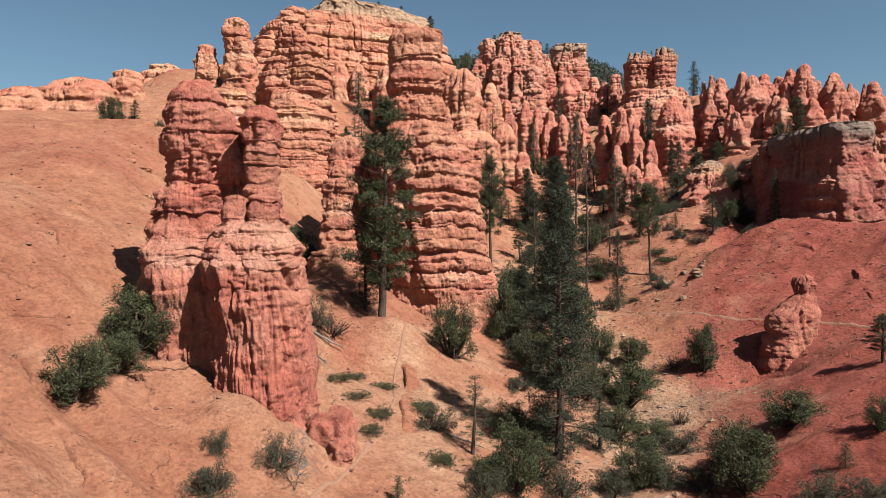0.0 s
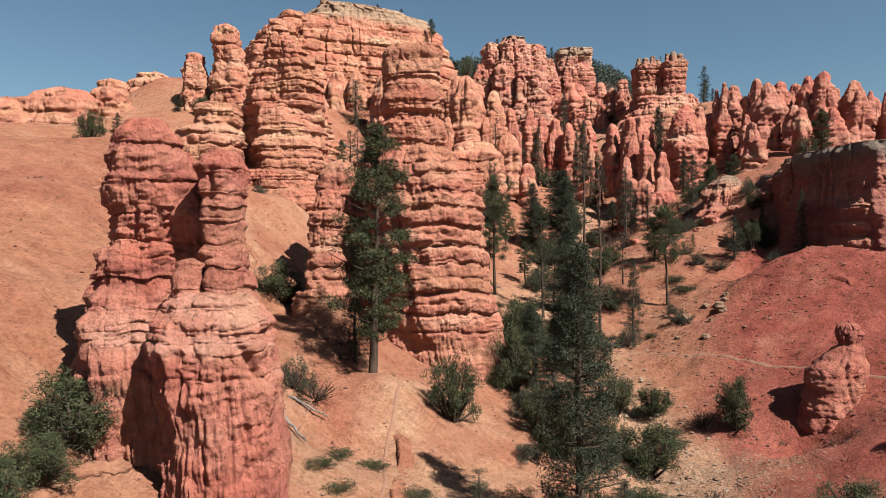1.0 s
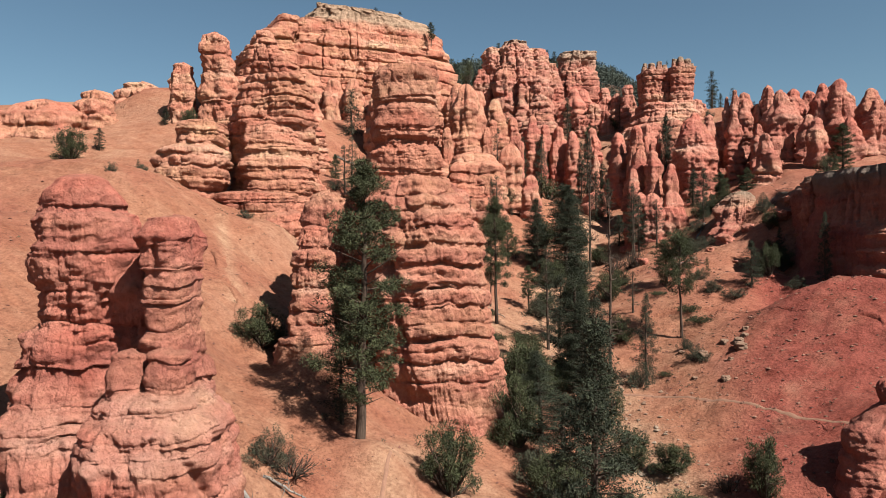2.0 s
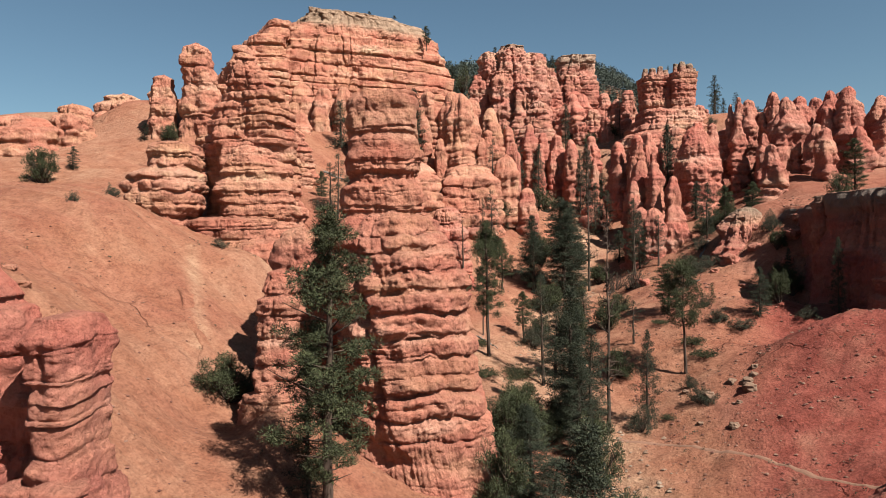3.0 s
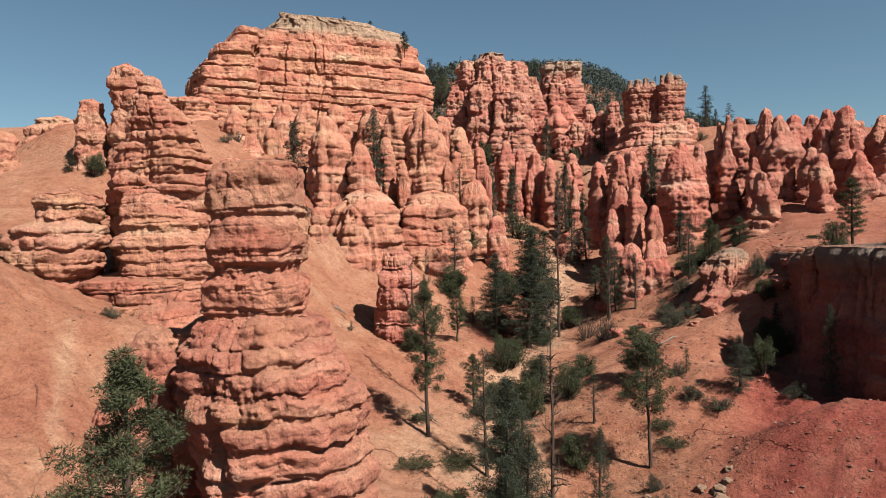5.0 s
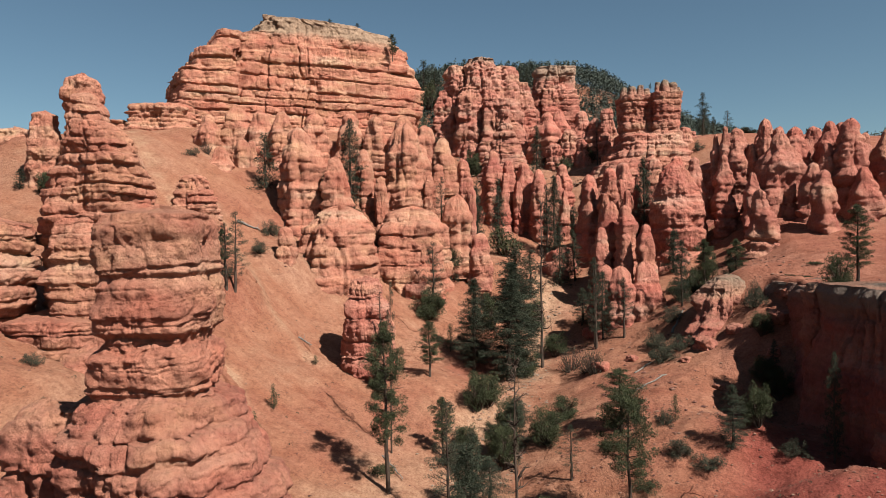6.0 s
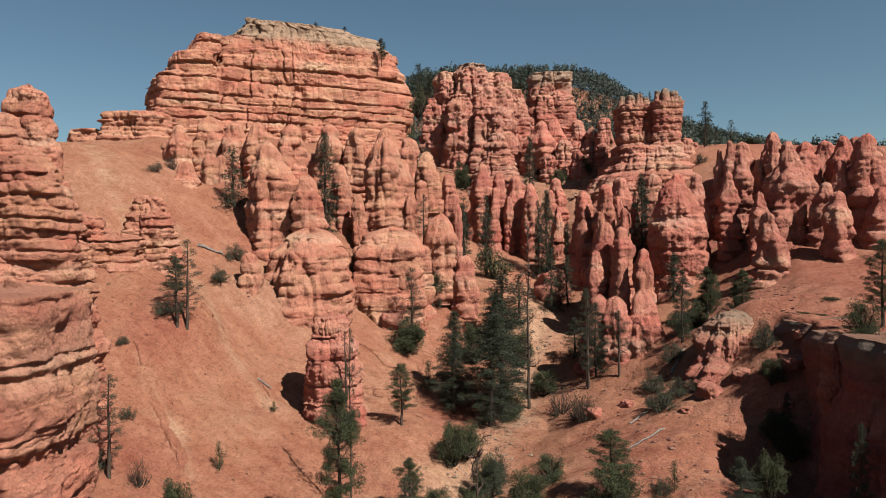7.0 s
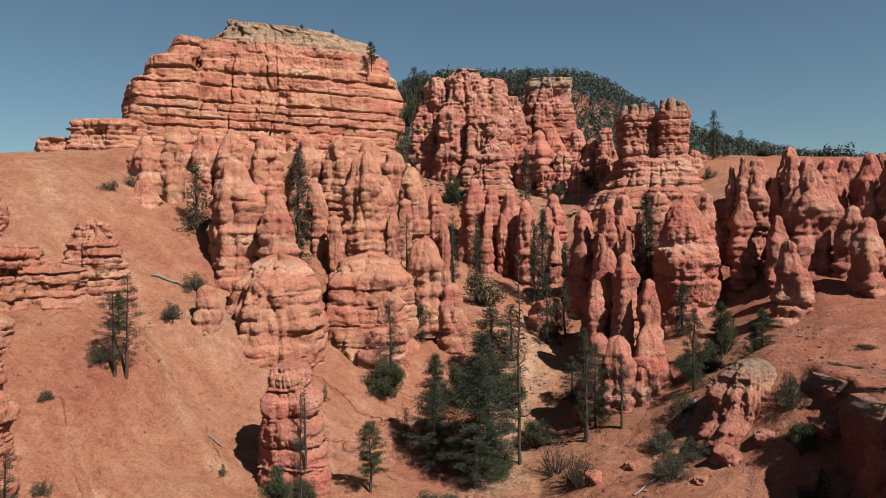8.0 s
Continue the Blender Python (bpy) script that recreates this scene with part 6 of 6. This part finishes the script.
# ---- stones ----
def stones(name, label, seed, count, place, sizes, mat):
    """Many small angular stones as one mesh; place gives x, y arrays."""
    r = np.random.default_rng(seed)
    x, y = place(r, count)
    z = ground(x, y)
    s = sizes[0] * (sizes[1] / sizes[0]) ** (r.uniform(0, 1, count) ** 2.2)
    octa = np.array([(1, 0, 0), (0, 1, 0), (-1, 0, 0), (0, -1, 0), (0, 0, 0.8), (0, 0, -0.8)], float)
    v = octa[None] * r.uniform(0.55, 1.25, (count, 6, 1)) * s[:, None, None]
    a = r.uniform(0, 6.28, count)
    c, q = np.cos(a)[:, None], np.sin(a)[:, None]
    v = np.stack([v[..., 0] * c - v[..., 1] * q, v[..., 0] * q + v[..., 1] * c, v[..., 2] * 0.6], -1)
    v += np.stack([x, y, z + 0.15 * s], -1)[:, None]
    f = np.array([(0, 1, 4), (1, 2, 4), (2, 3, 4), (3, 0, 4), (1, 0, 5), (2, 1, 5), (3, 2, 5), (0, 3, 5)])
    f = (np.arange(count) * 6)[:, None, None] + f[None]
    ob = mesh_object(name, v.reshape(-1, 3), f.reshape(-1, 3), mat, None, False)
    tagged(ob, label, "gravel", kind="stuff")


def stone_material(name, a, b, c):
    m, n, l, bs = material(name, 0.92, 0.2)
    r = n.new("ShaderNodeNewGeometry").outputs["Random Per Island"]
    pos = n.new("ShaderNodeNewGeometry").outputs["Position"]
    t = tex(n, l, pos, 2.5, 5)
    col = ramp(n, l, r, [(0.0, a), (0.5, b), (1.0, c)])
    l.new(mix(n, l, "MULTIPLY", 0.6, col, ramp(n, l, t.outputs["Fac"], [(0.3, (0.7, 0.68, 0.66)), (0.7, (1.1, 1.1, 1.1))])), bs.inputs["Base Color"])
    bumps(n, l, bs, [(t.outputs["Fac"], 0.08)])
    return m


STONE_RED = stone_material("red_gravel", (0.066, 0.026, 0.021), (0.124, 0.053, 0.038), (0.165, 0.094, 0.068))
STONE_PALE = stone_material("pale_gravel", (0.117, 0.068, 0.046), (0.154, 0.102, 0.072), (0.190, 0.148, 0.114))


def on_slopes(r, n):
    return r.uniform(-46, 62, n), 28 + 130 * r.uniform(0, 1, n) ** 1.3


def on_red_slope(r, n):
    return r.uniform(24, 56, n), r.uniform(62, 122, n)


def in_wash(r, n):
    y = r.uniform(36, 190, n)
    return np.interp(y, VY, VX) + r.normal(size=n) * 2.6, y


def on_bank(r, n):
    return 21 + r.normal(size=n) * 4.0, 63 + r.normal(size=n) * 4.5


def under_cliff(r, n):
    return r.uniform(34, 68, n), r.uniform(118, 165, n)


stones("gravel", "loose red and orange stones strewn on the slopes", 1, 8200, on_slopes, (0.045, 0.24), STONE_RED)
stones("gravel", "dark and pale chips scattered on the red slope", 2, 2600, on_red_slope, (0.05, 0.30), STONE_RED)
stones("gravel", "pale washed stones along the dry gully bed", 3, 4600, in_wash, (0.05, 0.42), STONE_PALE)
stones("gravel", "pale rubble on the low bank beside the gully", 4, 3600, on_bank, (0.04, 0.15), STONE_PALE)
def on_talus(r, n):
    return r.uniform(12, 62, n), r.uniform(222, 272, n)


stones("gravel", "pale talus rubble below the skyline towers", 6, 2600, on_talus, (0.15, 0.8), STONE_PALE)
stones("gravel", "fallen rubble at the foot of the cliffs", 5, 1500, under_cliff, (0.06, 0.4), STONE_RED)


def boulder(x, y, r, label, mat, seed, squash=0.7, z=None, stretch=1.0):
    """Rounded block of fallen rock."""
    bm = bmesh.new()
    bmesh.ops.create_icosphere(bm, subdivisions=4, radius=1.0)
    for v in bm.verts:
        p = v.co * 1.3 + Vector((seed * 3.1, 0, 0))
        n = noise.noise(p) * 0.45 + noise.noise(p * 2.4) * 0.2 + noise.noise(p * 6) * 0.06
        q = Vector(math.copysign(abs(c) ** 0.7, c) for c in v.co)
        v.co = Vector((q.x * stretch, q.y, q.z * squash)) * r * (1 + n) * 0.85
    me = bpy.data.meshes.new("boulder")
    bm.to_mesh(me)
    bm.free()
    me.materials.append(mat)
    for p in me.polygons:
        p.use_smooth = True
    ob = new("boulder", me)
    ob.location = (x, y, (zat(x, y) if z is None else z) + 0.25 * r * squash)
    ob.rotation_euler = (0, 0, seed * 1.3)
    return tagged(ob, label, "boulder")


for i, (x, y, r) in enumerate([(31.2, 96.6, 0.75), (34.9, 95.0, 0.8), (35.2, 96.2, 0.7), (33.9, 97.3, 0.5), (31.3, 90.2, 0.6), (36.2, 96.8, 0.5), (33.2, 93.5, 0.35), (28.9, 93.1, 0.35), (37.0, 98.4, 0.45), (29.6, 99.5, 0.4)]):
    boulder(x, y, r, "pale weathered boulder lying on the red slope", STONE_PALE, i)
for i, (x, y, r) in enumerate([(53.5, 135.5, 1.2), (49.6, 135.8, 1.6), (57.6, 131.4, 1.7), (60.2, 134, 1.0), (55.5, 128.5, 0.9), (46, 133.5, 0.8), (36.4, 140.8, 1.4), (41.0, 141.8, 0.9), (47.5, 126.0, 0.7)]):
    boulder(x, y, r, "fallen red sandstone boulder below the cliffs", ROCK_RED, 20 + i)
boulder(37.6, 187.5, 3.6, "leaning pink boulder at the head of the gully", ROCK, 40, 1.2)
boulder(8.4, 167.4, 2.7, "rounded pink boulder block under the spires", ROCK, 41, 1.0)
boulder(-7.0, 43.6, 1.5, "broken pink slab at the hoodoo's foot", ROCK, 42, 1.3)
boulder(-6.3, 42.4, 0.9, "broken pink slab at the hoodoo's foot", ROCK, 43, 1.0)
boulder(19.5, 69.5, 1.4, "small red rock knob on the gully bank", ROCK_RED, 44, 0.8)
for i, (x, y, r) in enumerate([(-34.5, 80, 0.8), (-37.5, 83, 0.6), (-30.5, 71.5, 0.5)]):
    boulder(x, y, r, "half-buried orange stone on the slope", ROCK_ORANGE, 50 + i, 0.6)


# ---- tufts of dry growth ----
def tufts():
    r = np.random.default_rng(31)
    n = 520
    x, y = np.concatenate([r.uniform(26, 56, 300), r.uniform(-44, 4, 220)]), np.concatenate([r.uniform(60, 120, 300), r.uniform(30, 150, 220)])
    keep = vnoise(x * 0.12, y * 0.12, 3.0) > -0.25
    x, y = x[keep], y[keep]
    v, f = puffs(np.column_stack([x, y, ground(x, y) + 0.03]), 18, 0.2, 0.03, r, 0.6, 0.6, 0.8)
    tagged(mesh_object("dry_tufts", v, f, LEAVES, None, False), "tiny dry tufts dotted over the bare slopes", "tuft", kind="stuff")


tufts()


# ---- fallen wood ----
def log(x0, y0, x1, y1, r, seed, lift=0.15):
    """Grey fallen trunk with stubs, lying on the soil."""
    g = np.random.default_rng(seed)
    n = 9
    xs, ys = np.linspace(x0, x1, n), np.linspace(y0, y1, n)
    za = np.linspace(zat(x0, y0), zat(x1, y1), n)
    z = np.maximum(ground(xs, ys), za) + r * 0.6 + np.linspace(0, lift, n)
    pts = np.column_stack([xs, ys, z]) + g.normal(size=(n, 3)) * 0.05
    pieces = [tube(pts, np.linspace(r, r * 0.4, n), 7)]
    for i in range(7):
        k = g.integers(1, n - 1)
        pieces.append(tube(bend(pts[k], g.normal(size=3) + np.array([0, 0, 0.5]), g.uniform(0.4, 1.3), 0.1, 3, g, 0.2), np.linspace(r * 0.3, 0.01, 4), 4))
    ob = mesh_object("fallen_log", *gather(pieces), DEADWOOD)
    tagged(ob, "weathered grey fallen trunk with broken stubs on the ground", "log")


log(-23.0, 162.3, -19.1, 163.6, 0.28, 1)
log(-7.8, 142.2, -5.6, 141.1, 0.16, 2, 0.4)
log(47.9, 145.4, 50.4, 147.5, 0.22, 3)
log(-12.1, 57.5, -9.4, 55.7, 0.16, 4, 0.2)
log(-11.6, 60.6, -8.6, 60.2, 0.12, 5, 0.5)
log(42.5, 130.3, 37.5, 127.0, 0.12, 6)
log(39.5, 134.5, 44.5, 138.4, 0.12, 7)
log(37.0, 186.0, 40.5, 185.0, 0.25, 8, 1.6)
log(6.6, 121.0, 9.3, 116.5, 0.13, 9)
log(29.2, 44.8, 31.0, 46.4, 0.13, 10)
log(0.2, 50.4, 3.0, 49.2, 0.1, 11, 0.4)


# ---- footpath across the red slope ----
def footpath(points, width, mat):
    p = np.array(points, float)
    s = np.concatenate([[0], np.cumsum(np.linalg.norm(np.diff(p, axis=0), axis=1))])
    u = np.linspace(0, s[-1], int(s[-1] / 0.3))
    x, y = np.interp(u, s, p[:, 0]), np.interp(u, s, p[:, 1])
    for a in (x, y):
        a[4:-4] = np.convolve(a, np.ones(9) / 9, "valid")
    t = unit(np.column_stack([np.gradient(x), np.gradient(y)]))
    w = width * (1 + 0.25 * vnoise(u * 0.5, 0 * u, 5.0))
    rows = []
    for k in (-1, -0.4, 0.4, 1):
        xx, yy = x - t[:, 1] * w * k, y + t[:, 0] * w * k
        rows.append(np.column_stack([xx, yy, ground(xx, yy) + (0.06 if abs(k) < 1 else -0.04)]))
    v = np.stack(rows, 1).reshape(-1, 3)
    ob = mesh_object("footpath", v, grid_faces(4, len(u)), mat)
    tagged(ob, "narrow pale trodden footpath across the soil", "path", kind="structure")


PATH_SOIL = stone_material("trodden_soil", (0.156, 0.083, 0.056), (0.156, 0.083, 0.056), (0.156, 0.083, 0.056))
footpath([(20.4, 94.6), (25.3, 91.6), (28.4, 87.9), (32.4, 83.0), (35.3, 77.7), (39.1, 71.8), (41.6, 66.8), (44, 60)], 0.28, PATH_SOIL)

footpath([(-7.2, 36), (-7, 38), (-5.8, 41), (-5, 45), (-4, 50), (-3.7, 54), (-4.3, 58.8), (-3.5, 66)], 0.17, PATH_SOIL)


# ---- cut banks of small erosion gullies ----
def cut_bank(points, height):
    """Low broken lip of soil along a crack: a steep shaded side and a long flat one."""
    p = np.array(points, float)
    s = np.concatenate([[0], np.cumsum(np.linalg.norm(np.diff(p, axis=0), axis=1))])
    u = np.linspace(0, s[-1], max(int(s[-1] / 0.16), 12))
    x, y = np.interp(u, s, p[:, 0]), np.interp(u, s, p[:, 1])
    x, y = x + 0.22 * fbm(u * 0.7, 0 * u, 1.0, 3), y + 0.22 * fbm(u * 0.7, 0 * u, 7.0, 3)
    t = unit(np.column_stack([np.gradient(x), np.gradient(y)]))
    side = np.column_stack([-t[:, 1], t[:, 0]])
    side = side * np.where(side[:, :1] < 0, -1, 1)
    lip = height * np.clip(0.55 + 0.9 * fbm(u * 0.45, 0 * u, 3.0, 3), 0.0, 1.3) * np.minimum(1, np.minimum(u, s[-1] - u) / 1.2)
    rows = []
    for off, rise in ((1.3, 0.0), (0.45, 0.62), (0.12, 0.95), (0.0, 1.0), (-0.12, 0.35), (-0.2, 0.0)):
        xx, yy = x + side[:, 0] * off, y + side[:, 1] * off
        rows.append(np.column_stack([xx, yy, ground(xx, yy) + rise * lip - (0.1 if rise == 0 else 0.0)]))
    v = np.stack(rows, 1).reshape(-1, 3)
    ob = mesh_object("gully_bank", v, grid_faces(6, len(u)), SOIL)
    tagged(ob, "crumbling lip of soil along a narrow erosion crack", "gully bank", kind="structure")


cut_bank([(-30.1, 53.5), (-27.0, 48.9), (-24.9, 46.0)], 0.22)
cut_bank([(-24.1, 39.2), (-20.7, 35.6), (-18.8, 34.6), (-18.1, 33.5), (-16.9, 32.4), (-15.9, 31.1)], 0.32)
cut_bank([(-26.8, 94.9), (-23.4, 88.9), (-21.3, 86.8), (-20.4, 83.5), (-17.6, 80.6), (-16.5, 79.7), (-13.7, 77.7), (-12.0, 75.4)], 0.34)
cut_bank([(46.1, 91.5), (47.6, 89.5), (47.5, 87.2), (48.6, 84.3)], 0.30)
cut_bank([(48.6, 81.9), (46.6, 76.4), (44.9, 72.2)], 0.30)
cut_bank([(-21.4, 136.0), (-17.5, 131.0), (-13.9, 126.9), (-10.3, 122.5)], 0.3)
cut_bank([(-18.0, 145.5), (-13.2, 145.6), (-8.7, 143.4), (-5.0, 139.4)], 0.3)
cut_bank([(-3.4, 61), (-3.0, 56.5), (-3.2, 52.5), (-2.6, 49.0)], 0.4)
cut_bank([(-31.9, 79.3), (-29.3, 78.4), (-25.0, 74.9)], 0.15)
